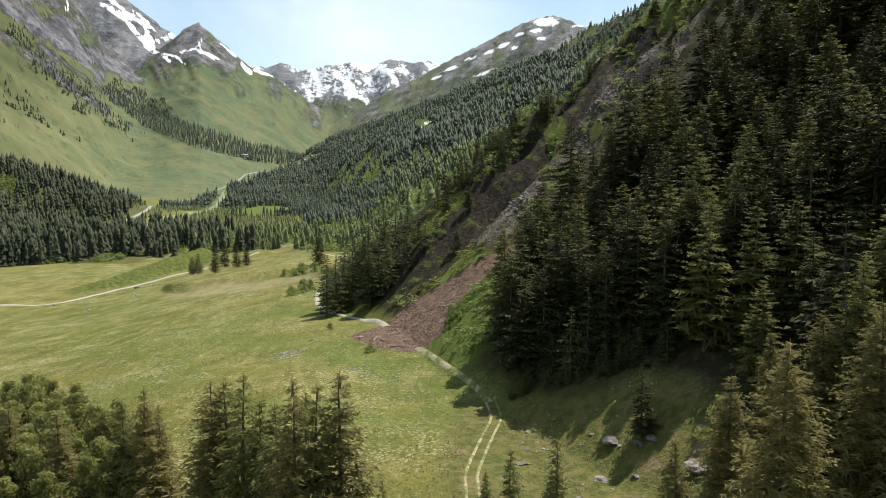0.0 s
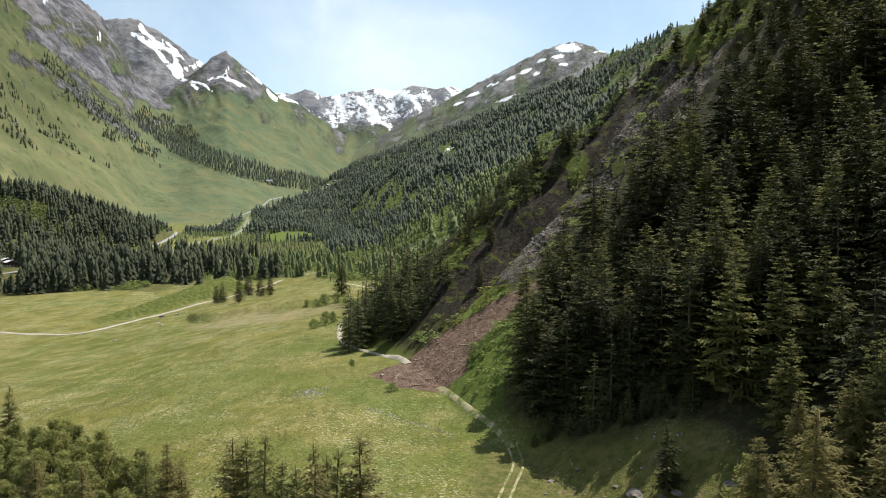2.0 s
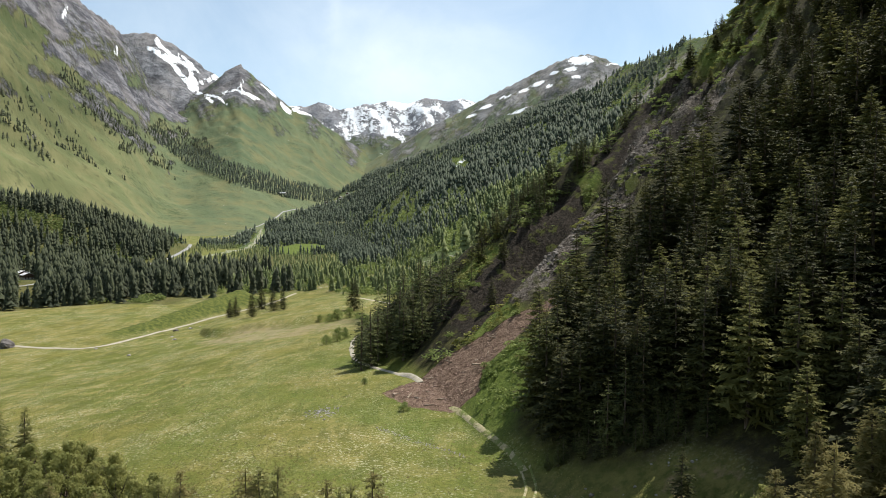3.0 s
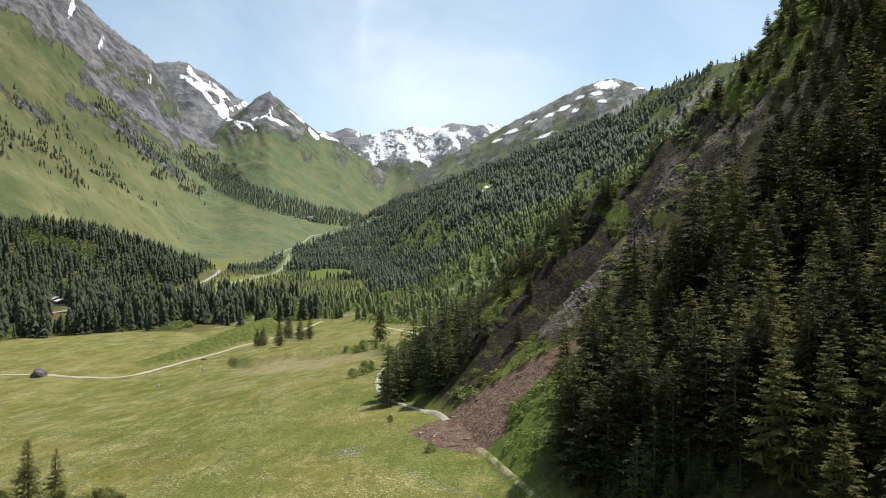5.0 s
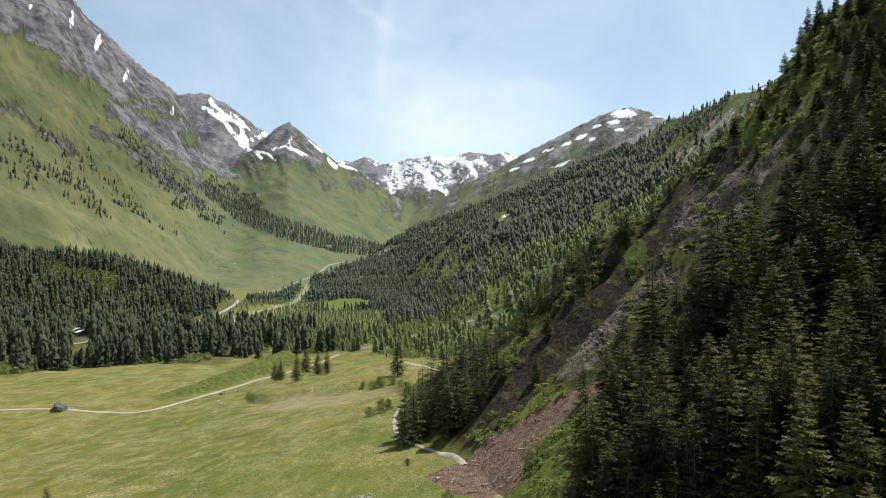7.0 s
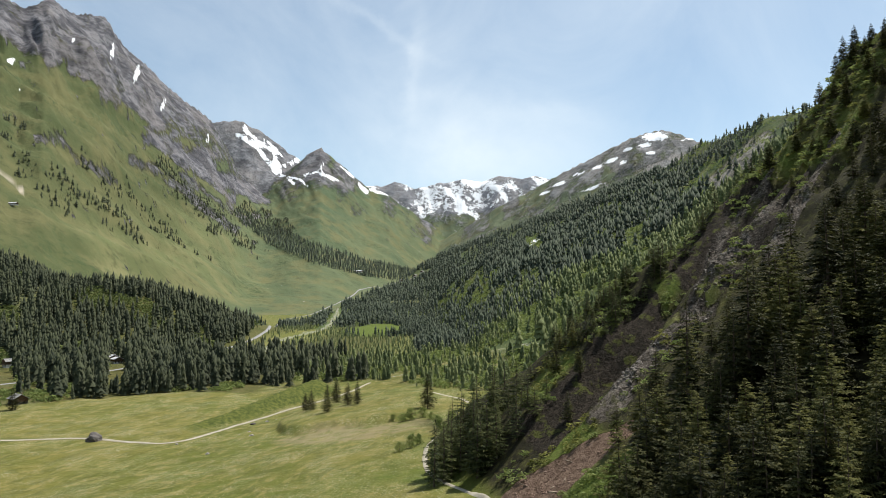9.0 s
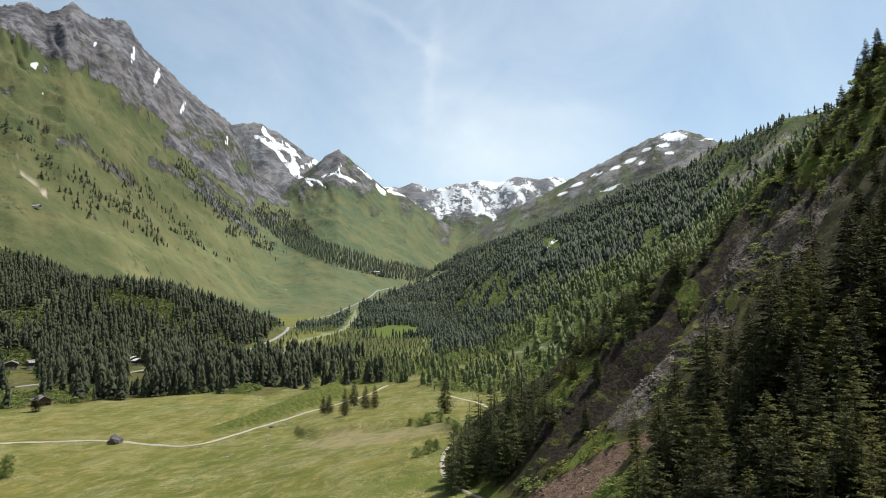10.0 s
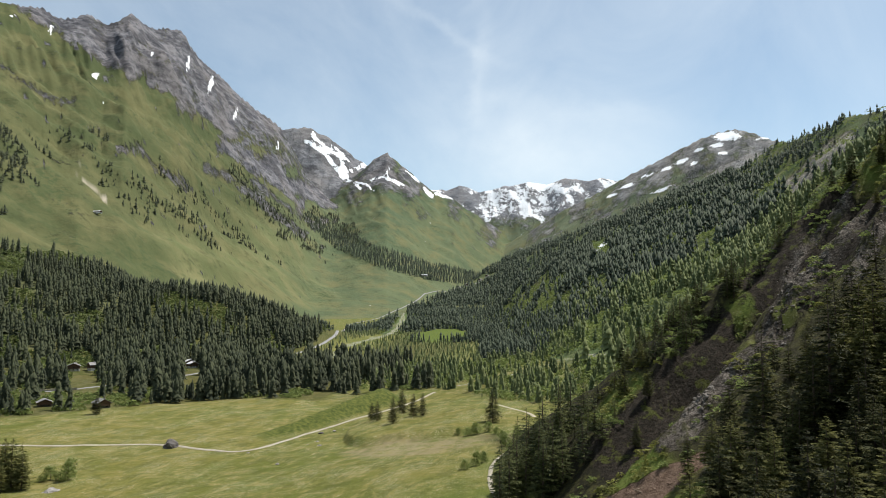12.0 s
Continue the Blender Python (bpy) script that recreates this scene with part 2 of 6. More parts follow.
def land(x, y):
    """Height of the land and which form it belongs to (0: valley and spur, then the mountains in order)."""
    x, y = np.asarray(x, float), np.asarray(y, float)
    r, az = np.hypot(x, y), np.degrees(np.arctan2(x, y))
    base = floor_height(x, y)
    z, which = base, np.zeros(np.shape(x), int)
    sp = spur_height(x, y)
    z = np.maximum(z, sp * step(-400, -200, y) + base * (1 - step(-400, -200, y)))
    strike, across = -0.2 * x + 0.98 * y, 0.98 * x + 0.2 * y
    warp = 70 * fbm(x / 240, y / 240, 3, 29)
    gully = ridged((strike + warp) / 260, (across - warp) / 800, 5, 31) + 0.5 * ridged((strike + 0.5 * across) / 110, across / 260, 4, 37)
    wall = ridged(x / 260, y / 900, 5, 41) + 0.25 * ridged(x / 90, y / 160, 3, 43)
    fine = ridged(x / 120, y / 120, 4, 47)
    for i, (name, m) in enumerate(MOUNTAINS.items()):
        far, foot = along(az, m["far"]), along(az, m["foot"])
        e = np.where((az < m["crest"][0][0]) | (az > m["crest"][-1][0]), -5.0, along(az, m["crest"]))
        top = EYE + far * np.tan(np.radians(e))
        u = (r - foot) / (far - foot)
        up = np.clip(u, 0, 1)
        bump = (wall if name in ("headwall", "snowy") else gully) * m["rough"] + 0.7 * m["rough"] * fine * step(0.3, 0.7, up)
        if name in ("rocky", "pointed"):
            # ribs and ledges that slant down along the slope
            v = np.degrees(np.arctan2(base + (top - base) * up ** m["hollow"] - EYE, np.maximum(r, 1))) + 0.56 * az
            ribs = ridged(v / 2.3 + 0.25 * fbm(az / 9, v / 5, 2, 56), az / 14.0, 4, 55)
            cliffs = ridged(az / 1.3 + 0.45 * v, v / 4.0, 5, 57) * step(0.70, 0.85, up) * (1 - 0.6 * step(0.92, 1.0, up))
            bump = 0.18 * bump + 0.040 * ribs * step(0.05, 0.25, up) * (1 if name == "rocky" else 0.5) + 0.045 * cliffs
        h = base + (top - base) * (up ** m["hollow"] + bump * up * (1 - up ** 4)) + np.maximum(0, top - base) * 0.011 * fbm(x / 85, y / 85, 5, 51, 0.6) * step(0.3, 0.9, up)
        h = np.where(u > 1, top - 0.75 * (r - far), h)
        h = np.where((u < 0) | (e < -4), -500, h)
        k = 45 * step(0.02, 0.3, up) * step(1500, 2200, r) + 1e-3
        use = h > z
        z, which = np.maximum(z, h) + np.maximum(0, k - np.abs(h - z)) ** 2 / (4 * k), np.where(use & (u > 0.03), i + 1, which)
    return z, which
# ================= end of the land's shape =================

# ================= materials =================
def material(name):
    m = bpy.data.materials.new(name)
    m.use_nodes = True
    n, l = m.node_tree.nodes, m.node_tree.links
    return m, n, l, n["Principled BSDF"]


class Shade:
    """Short ways to wire a node material."""

    def __init__(self, name, rough=0.9, spec=0.2):
        self.m, self.n, self.l, self.p = material(name)
        self.p.inputs["Roughness"].default_value = rough
        self.p.inputs["Specular IOR Level"].default_value = spec
        self.where = self.n.new("ShaderNodeNewGeometry").outputs["Position"]

    def noise(self, scale, detail=4, rough=0.55, stretch=None, vector=None, distort=0.0):
        t = self.n.new("ShaderNodeTexNoise")
        t.inputs["Scale"].default_value, t.inputs["Detail"].default_value = scale, detail
        t.inputs["Roughness"].default_value, t.inputs["Distortion"].default_value = rough, distort
        v = vector or self.where
        if stretch:
            g = self.n.new("ShaderNodeMapping")
            g.inputs["Scale"].default_value = stretch[:3]
            if len(stretch) > 3:
                g.inputs["Rotation"].default_value = (0, 0, radians(stretch[3]))
            self.l.new(v, g.inputs["Vector"])
            v = g.outputs["Vector"]
        self.l.new(v, t.inputs["Vector"])
        return t.outputs["Fac"]

    def cells(self, scale, out="Distance", feature="F1"):
        t = self.n.new("ShaderNodeTexVoronoi")
        t.feature = feature
        t.inputs["Scale"].default_value = scale
        self.l.new(self.where, t.inputs["Vector"])
        return t.outputs[out]

    def span(self, v, a, b, lo=0.0, hi=1.0):
        t = self.n.new("ShaderNodeMapRange")
        t.interpolation_type = "SMOOTHSTEP"
        for k, x in (("From Min", a), ("From Max", b), ("To Min", lo), ("To Max", hi)):
            t.inputs[k].default_value = x
        self.l.new(v, t.inputs["Value"])
        return t.outputs["Result"]

    def math(self, op, a, b=0.0):
        t = self.n.new("ShaderNodeMath")
        t.operation = op
        for k, v in enumerate((a, b)):
            if isinstance(v, (int, float)):
                t.inputs[k].default_value = v
            else:
                self.l.new(v, t.inputs[k])
        return t.outputs[0]

    def attr(self, name):
        t = self.n.new("ShaderNodeAttribute")
        t.attribute_name = name
        return t.outputs["Fac"]

    def mix(self, f, a, b):
        t = self.n.new("ShaderNodeMix")
        t.data_type = "RGBA"
        for k, v in (("Factor", f), ("A", a), ("B", b)):
            if isinstance(v, tuple):
                t.inputs[k].default_value = (*v, 1)
            elif isinstance(v, (int, float)):
                t.inputs[k].default_value = v
            else:
                self.l.new(v, t.inputs[k])
        return t.outputs["Result"]

    def colour(self, c):
        if isinstance(c, tuple):
            self.p.inputs["Base Color"].default_value = (*c, 1)
        else:
            self.l.new(c, self.p.inputs["Base Color"])

    def bump(self, h, dist, strength=1.0):
        t = self.n.new("ShaderNodeBump")
        t.inputs["Distance"].default_value, t.inputs["Strength"].default_value = dist, strength
        self.l.new(h, t.inputs["Height"])
        self.l.new(t.outputs["Normal"], self.p.inputs["Normal"])

    def up(self):
        g = self.n.new("ShaderNodeNewGeometry")
        s = self.n.new("ShaderNodeSeparateXYZ")
        self.l.new(g.outputs["Normal"], s.inputs[0])
        return s.outputs["Z"]


def valley_material():
    s = Shade("alpine_meadow", 0.95, 0.1)
    big, mid, fine = s.noise(0.012, 4, 0.6), s.noise(0.09, 6, 0.65, (1.0, 1.45, 1.0, 20)), s.noise(1.3, 5, 0.7)
    c = s.mix(s.span(big, 0.42, 0.58), (0.167, 0.150, 0.040), (0.104, 0.122, 0.026))
    c = s.mix(s.span(s.noise(0.03, 5, 0.65, (1.0, 1.8, 1.0, -15)), 0.45, 0.62, 0, 0.8), c, (0.110, 0.120, 0.026))
    c = s.mix(s.span(mid, 0.44, 0.66, 0, 0.85), c, (0.210, 0.180, 0.064))
    c = s.mix(s.span(s.noise(0.35, 6, 0.7), 0.50, 0.72, 0, 0.6), c, (0.090, 0.100, 0.019))
    c = s.mix(s.span(fine, 0.36, 0.72, 0, 0.65), c, (0.066, 0.072, 0.014))
    c = s.mix(s.span(s.noise(0.16, 6, 0.72, (1.0, 0.45, 1.0, 8)), 0.47, 0.60, 0, 0.62), c, (0.072, 0.082, 0.019))
    c = s.mix(s.span(s.noise(0.21, 6, 0.72, (1.0, 0.4, 1.0, -12)), 0.52, 0.64, 0, 0.55), c, (0.244, 0.205, 0.076))
    flowers = s.math("MULTIPLY", s.span(s.cells(1.1), 0.34, 0.12), s.span(mid, 0.43, 0.60))
    c = s.mix(s.math("MULTIPLY", flowers, 0.7), c, (0.42, 0.40, 0.28))
    speck = s.math("MULTIPLY", s.span(s.noise(1.9, 3, 0.6), 0.54, 0.63), s.span(s.noise(0.055, 6, 0.68, (1.0, 0.5, 1.0, 10)), 0.44, 0.60))
    c = s.mix(s.math("MULTIPLY", speck, 0.75), c, (0.400, 0.385, 0.245))
    c = s.mix(s.attr("lush"), c, s.mix(s.span(fine, 0.3, 0.7), (0.112, 0.142, 0.028), (0.056, 0.082, 0.016)))
    c = s.mix(s.math("MULTIPLY", s.attr("dry"), s.span(s.noise(0.16, 6, 0.7), 0.30, 0.62)), c, (0.250, 0.198, 0.125))
    worn = s.mix(s.span(s.noise(0.5, 7, 0.72), 0.40, 0.62), (0.128, 0.120, 0.040), (0.066, 0.076, 0.020))
    worn = s.mix(s.span(s.noise(0.16, 6, 0.7), 0.54, 0.66, 0, 0.8), worn, (0.190, 0.140, 0.085))
    c = s.mix(s.attr("rough"), c, worn)
    tussock = s.mix(s.span(s.noise(0.42, 7, 0.72), 0.36, 0.66), (0.044, 0.060, 0.014), (0.117, 0.126, 0.030))
    c = s.mix(s.attr("dam"), c, tussock)
    # forest floor litter, with the shade under the trees put into its colour
    shaded_floor = s.mix(s.span(s.noise(0.35, 6, 0.7), 0.44, 0.68), (0.022, 0.020, 0.012), (0.066, 0.064, 0.020))
    c = s.mix(s.attr("wood"), c, shaded_floor)
    grit = s.noise(0.8, 8, 0.75)
    # near-black stone: the shade of bank and upper slope, put into the colour
    stone = s.mix(s.span(grit, 0.38, 0.70), (0.017, 0.014, 0.010), (0.058, 0.047, 0.036))
    stone = s.mix(s.math("MULTIPLY", s.attr("pale"), s.span(s.noise(0.45, 7, 0.75), 0.34, 0.56)), stone, s.mix(s.span(s.noise(1.6, 6, 0.75), 0.40, 0.62), (0.085, 0.072, 0.060), (0.290, 0.255, 0.220)))
    rock_here = s.span(s.math("ADD", s.attr("rock"), s.math("MULTIPLY", s.math("SUBTRACT", s.noise(0.22, 7, 0.7), 0.5), 1.3)), 0.42, 0.62)
    c = s.mix(rock_here, c, stone)
    c = s.mix(s.math("MULTIPLY", s.math("MULTIPLY", rock_here, s.span(s.attr("pale"), 0.1, 0.5, 1, 0.55)), s.span(s.noise(0.17, 7, 0.7), 0.53, 0.60, 0, 0.85)), c, (0.080, 0.088, 0.021))
    rubble = s.mix(s.span(s.noise(0.5, 8, 0.75), 0.35, 0.68), (0.120, 0.078, 0.054), (0.250, 0.172, 0.128))
    rub_here = s.span(s.math("ADD", s.attr("rubble"), s.math("MULTIPLY", s.math("SUBTRACT", s.noise(0.3, 6, 0.7), 0.5), 0.9)), 0.40, 0.60)
    c = s.mix(rub_here, c, rubble)
    s.colour(c)
    h = s.math("ADD", s.math("MULTIPLY", fine, 0.5), s.math("MULTIPLY", s.math("MULTIPLY", grit, 2.0), s.math("ADD", rock_here, rub_here)))
    s.bump(h, 1.0, 0.9)
    return s.m


def mountain_material(name, grass_a, grass_b, rock_a, rock_b, shrub=0.7):
    s = Shade(name, 0.95, 0.1)
    big, mid, fine = s.noise(0.0032, 6, 0.62), s.noise(0.011, 7, 0.62), s.noise(0.07, 8, 0.7)
    c = s.mix(s.span(big, 0.38, 0.62), grass_a, grass_b)
    # bluish haze of the far slopes, put into the grass colour
    c = s.mix(s.attr("haze_tint"), c, s.mix(s.span(big, 0.38, 0.62), (0.104, 0.126, 0.066), (0.076, 0.104, 0.056)))
    c = s.mix(s.span(mid, 0.44, 0.66, 0, 0.65), c, (0.142, 0.132, 0.060))
    # mown valley pastures, with the brightness of haze added to their colour
    c = s.mix(s.attr("hazy_grass"), c, s.mix(s.span(mid, 0.40, 0.62), (0.148, 0.162, 0.070), (0.186, 0.184, 0.086)))
    c = s.mix(s.span(s.noise(0.028, 8, 0.7), 0.52, 0.66, 0, 0.45), c, tuple(0.62 * k for k in grass_b))
    c = s.mix(s.math("MULTIPLY", s.span(fine, 0.47, 0.60, 0, shrub), s.span(s.noise(0.0060, 6, 0.65), 0.52, 0.62)), c, (0.050, 0.072, 0.030))
    strata = s.noise(0.016, 9, 0.70, (1.0, 1.0, 2.2, 30), distort=0.4)
    grit = s.noise(0.075, 9, 0.75)
    r = s.mix(s.span(strata, 0.36, 0.64), rock_a, rock_b)
    r = s.mix(s.span(s.noise(0.0055, 6, 0.6), 0.44, 0.62, 0, 0.55), r, tuple(0.5 * (p + q) * k for p, q, k in zip(rock_a, rock_b, (1.22, 1.12, 1.0))))
    r = s.mix(s.span(s.noise(0.0095, 7, 0.66, (1.0, 1.0, 1.7, 12)), 0.48, 0.60, 0, 0.62), r, tuple(0.55 * k for k in rock_a))
    r = s.mix(s.span(grit, 0.50, 0.68, 0, 0.75), r, tuple(0.45 * k for k in rock_a))
    wob = s.math("MULTIPLY", s.math("SUBTRACT", s.math("ADD", s.noise(0.012, 9, 0.75), s.noise(0.045, 8, 0.75, (1.0, 1.0, 0.5))), 1.0), 1.25)
    bare = s.span(s.math("ADD", s.attr("rock"), wob), 0.36, 0.70)
    c = s.mix(bare, c, r)
    c = s.mix(s.attr("scar"), c, (0.36, 0.32, 0.25))
    wobs = s.math("MULTIPLY", s.math("SUBTRACT", s.math("ADD", s.noise(0.022, 8, 0.7), s.noise(0.06, 7, 0.7)), 1.0), 1.1)
    snow = s.span(s.math("ADD", s.attr("snow"), wobs), 0.47, 0.55)
    c = s.mix(snow, c, (0.86, 0.88, 0.91))
    s.colour(c)
    s.bump(s.math("ADD", s.math("MULTIPLY", fine, 0.30), s.math("MULTIPLY", s.math("MULTIPLY", s.math("ADD", grit, strata), 0.8), s.math("MULTIPLY", bare, s.math("SUBTRACT", 1.0, snow)))), 14, 0.8)
    return s.m


def crown_material(name, dark, light, tip, thin=0.28):
    s = Shade(name, 0.75, 0.15)
    info = s.n.new("ShaderNodeObjectInfo")
    r = s.math("FRACT", s.math("ADD", info.outputs["Random"], s.attr("tint")))
    c = s.mix(s.span(r, 0, 1), dark, light)
    c = s.mix(s.span(s.noise(0.9, 4, 0.6), 0.42, 0.70, 0, 0.7), c, tip)
    s.colour(c)
    t = s.n.new("ShaderNodeBsdfTranslucent")
    s.l.new(c, t.inputs["Color"])
    x = s.n.new("ShaderNodeMixShader")
    x.inputs[0].default_value = thin
    s.l.new(s.p.outputs[0], x.inputs[1])
    s.l.new(t.outputs[0], x.inputs[2])
    s.l.new(x.outputs[0], s.n["Material Output"].inputs["Surface"])
    return s.m


def bark_material():
    s = Shade("bark", 0.9, 0.2)
    v = s.noise(4.0, 6, 0.7, (1, 1, 0.25))
    s.colour(s.mix(s.span(v, 0.35, 0.65), (0.045, 0.032, 0.024), (0.16, 0.125, 0.10)))
    s.bump(v, 0.05)
    return s.m


def stone_material(name, a, b, lichen=(0.30, 0.29, 0.22)):
    s = Shade(name, 0.9, 0.25)
    v, w = s.noise(0.9, 8, 0.7), s.noise(5.0, 6, 0.7)
    c = s.mix(s.span(v, 0.35, 0.65), a, b)
    c = s.mix(s.span(w, 0.52, 0.68, 0, 0.6), c, lichen)
    s.colour(c)
    s.bump(s.math("ADD", v, s.math("MULTIPLY", w, 0.4)), 0.25)
    return s.m


def gravel_material(name, a, b, grass=0.0):
    s = Shade(name, 0.95, 0.15)
    v, w = s.noise(0.55, 7, 0.7), s.noise(6.0, 4, 0.7)
    c = s.mix(s.span(v, 0.35, 0.65), a, b)
    c = s.mix(s.span(w, 0.45, 0.7, 0, 0.5), c, tuple(0.6 * k for k in a))
    if grass:
        c = s.mix(s.span(s.noise(0.35, 6, 0.7), 0.62 - 0.2 * grass, 0.70 - 0.2 * grass), c, (0.12, 0.14, 0.04))
    s.colour(c)
    s.bump(w, 0.06)
    return s.m


M_VALLEY = valley_material()
M_MOUNT = {
    "rocky": mountain_material("rock_and_alp", (0.100, 0.106, 0.046), (0.066, 0.082, 0.034), (0.074, 0.075, 0.088), (0.250, 0.244, 0.258)),
    # farther forms: distance haze put into cooler, paler grass and rock
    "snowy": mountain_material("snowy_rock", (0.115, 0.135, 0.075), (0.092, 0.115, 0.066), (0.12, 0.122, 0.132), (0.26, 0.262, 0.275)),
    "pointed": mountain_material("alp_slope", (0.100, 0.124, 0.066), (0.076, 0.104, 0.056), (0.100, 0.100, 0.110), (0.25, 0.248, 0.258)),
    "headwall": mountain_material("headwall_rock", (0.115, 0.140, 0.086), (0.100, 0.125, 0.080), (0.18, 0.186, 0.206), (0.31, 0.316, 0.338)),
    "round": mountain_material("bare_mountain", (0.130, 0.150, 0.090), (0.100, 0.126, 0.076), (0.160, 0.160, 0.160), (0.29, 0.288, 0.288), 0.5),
    "wooded": mountain_material("wooded_slope_floor", (0.080, 0.112, 0.042), (0.046, 0.068, 0.028), (0.20, 0.19, 0.165), (0.36, 0.34, 0.30), 0.9),
}
# spruce and larch needles, darkened in colour for the spur's deep shade
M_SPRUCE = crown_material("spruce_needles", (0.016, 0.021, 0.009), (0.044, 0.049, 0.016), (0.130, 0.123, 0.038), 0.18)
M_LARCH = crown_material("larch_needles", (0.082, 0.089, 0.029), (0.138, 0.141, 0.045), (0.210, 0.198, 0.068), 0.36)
# the same needles for the foreground, brightened in colour for their backlight
M_FINE = crown_material("backlit_spruce_needles", (0.155, 0.170, 0.062), (0.255, 0.256, 0.096), (0.350, 0.335, 0.140), 0.60)
M_OLIVE = crown_material("backlit_larch_needles", (0.195, 0.182, 0.074), (0.285, 0.255, 0.106), (0.380, 0.325, 0.148), 0.58)
M_BIRCH = crown_material("birch_leaves", (0.190, 0.205, 0.066), (0.290, 0.295, 0.100), (0.390, 0.375, 0.145), 0.60)
M_YOUNG = crown_material("young_conifer_needles", (0.060, 0.090, 0.036), (0.168, 0.198, 0.080), (0.245, 0.268, 0.112), 0.32)
# bluish, with the haze over distant woods in its colour
M_FOREST = crown_material("forest_needles", (0.024, 0.036, 0.027), (0.066, 0.085, 0.055), (0.110, 0.128, 0.078), 0.16)
M_DARKWOOD = crown_material("dark_forest_needles", (0.020, 0.028, 0.017), (0.052, 0.062, 0.032), (0.092, 0.100, 0.048), 0.16)
M_LEAF = crown_material("alder_leaves", (0.115, 0.155, 0.045), (0.205, 0.250, 0.078), (0.275, 0.315, 0.112), 0.45)
M_SCRUB = crown_material("scrub_leaves", (0.066, 0.092, 0.028), (0.128, 0.158, 0.048), (0.190, 0.215, 0.074), 0.35)
M_NOSE = crown_material("young_spruce_needles", (0.034, 0.046, 0.019), (0.088, 0.102, 0.036), (0.165, 0.172, 0.060), 0.26)
M_HERB = crown_material("tall_herbs", (0.110, 0.125, 0.034), (0.185, 0.192, 0.050), (0.260, 0.255, 0.075), 0.40)
M_GRASS = crown_material("grass_blades", (0.200, 0.185, 0.075), (0.300, 0.270, 0.120), (0.420, 0.380, 0.200), 0.5)
M_BARK = bark_material()
M_STONE = stone_material("pale_stone", (0.15, 0.14, 0.13), (0.34, 0.32, 0.30))
M_SCREE = stone_material("grey_scree", (0.090, 0.078, 0.068), (0.26, 0.232, 0.205), (0.20, 0.180, 0.150))
M_DARKSTONE = stone_material("dark_stone", (0.055, 0.050, 0.048), (0.15, 0.135, 0.125), (0.20, 0.19, 0.17))
M_RUBBLE = stone_material("red_rubble", (0.140, 0.084, 0.060), (0.30, 0.205, 0.16), (0.40, 0.32, 0.26))
M_DEADWOOD = stone_material("dead_wood", (0.14, 0.10, 0.075), (0.36, 0.29, 0.22), (0.45, 0.38, 0.30))
M_WOODWALL = stone_material("weathered_timber", (0.060, 0.036, 0.022), (0.14, 0.085, 0.050), (0.12, 0.08, 0.05))
M_PLASTER = stone_material("lime_plaster", (0.55, 0.53, 0.49), (0.72, 0.70, 0.66), (0.62, 0.60, 0.56))
M_SLATE = stone_material("slate_roof", (0.16, 0.155, 0.15), (0.30, 0.29, 0.28), (0.24, 0.23, 0.22))
M_METALROOF = stone_material("pale_sheet_roof", (0.42, 0.42, 0.43), (0.56, 0.56, 0.57), (0.50, 0.50, 0.50))
M_WINDOW = stone_material("dark_window_glass", (0.02, 0.022, 0.026), (0.04, 0.044, 0.05), (0.03, 0.033, 0.037))
M_WINDOW.node_tree.nodes["Principled BSDF"].inputs["Roughness"].default_value = 0.08
M_ASPHALT = gravel_material("worn_asphalt", (0.20, 0.20, 0.20), (0.30, 0.295, 0.29))
M_GRAVEL = gravel_material("pale_gravel", (0.27, 0.245, 0.19), (0.41, 0.375, 0.30))
M_TRACK = gravel_material("worn_track", (0.22, 0.195, 0.105), (0.36, 0.32, 0.20), 0.8)
M_RIVER = gravel_material("river_gravel", (0.22, 0.21, 0.19), (0.34, 0.325, 0.30), 0.9)


# ================= ground sheet and mountains =================
def in_poly(x, y, poly):
    x, y = np.asarray(x, float), np.asarray(y, float)
    inside = np.zeros(np.shape(x), bool)
    for (ax, ay), (bx, by) in zip(poly, poly[1:] + poly[:1]):
        with np.errstate(divide="ignore", invalid="ignore"):
            cross = ((ay > y) != (by > y)) & (x < (bx - ax) * (y - ay) / (by - ay + 1e-12) + ax)
        inside ^= cross
    return inside


def soft_poly(x, y, poly, edge):
    """1 inside, falling to 0 over edge metres outside."""
    d, _ = seg_dist(x, y, poly + poly[:1])
    return np.where(in_poly(x, y, poly), 1.0, np.clip(1 - d / edge, 0, 1) * 0.9)


DEBRIS = [(-22, 174), (-17, 183), (-9, 188), (0, 186), (12, 182), (19, 181), (20, 176), (8, 174), (0, 168), (-1, 160), (-6, 158), (-15, 162)]
LUSH = [(-1, 159), (7, 171), (17, 166), (17, 152), (6, 140), (2, 146)]
BARE = [(-124, 318), (-110, 330), (-86, 326), (-63, 330), (-60, 305), (-85, 290), (-108, 300)]
# PASTURE's upper edge follows the shadow line of the spur's trees
PASTURE = [(0, 60), (4, 121), (10, 117), (17, 110), (24, 104), (29, 102), (33, 94), (34, 84), (35, 70), (35, 55)]
VALLEY_WOOD = [(-900, 250), (-430, 340), (-393, 392), (-351, 446), (-312, 483), (-281, 511), (-214, 512), (-190, 560), (-150, 575),
               (-115, 520), (-80, 460), (-45, 430), (60, 420), (60, 700), (-150, 1250), (-320, 1900), (-560, 1900), (-560, 1500), (-460, 1000), (-900, 900)]
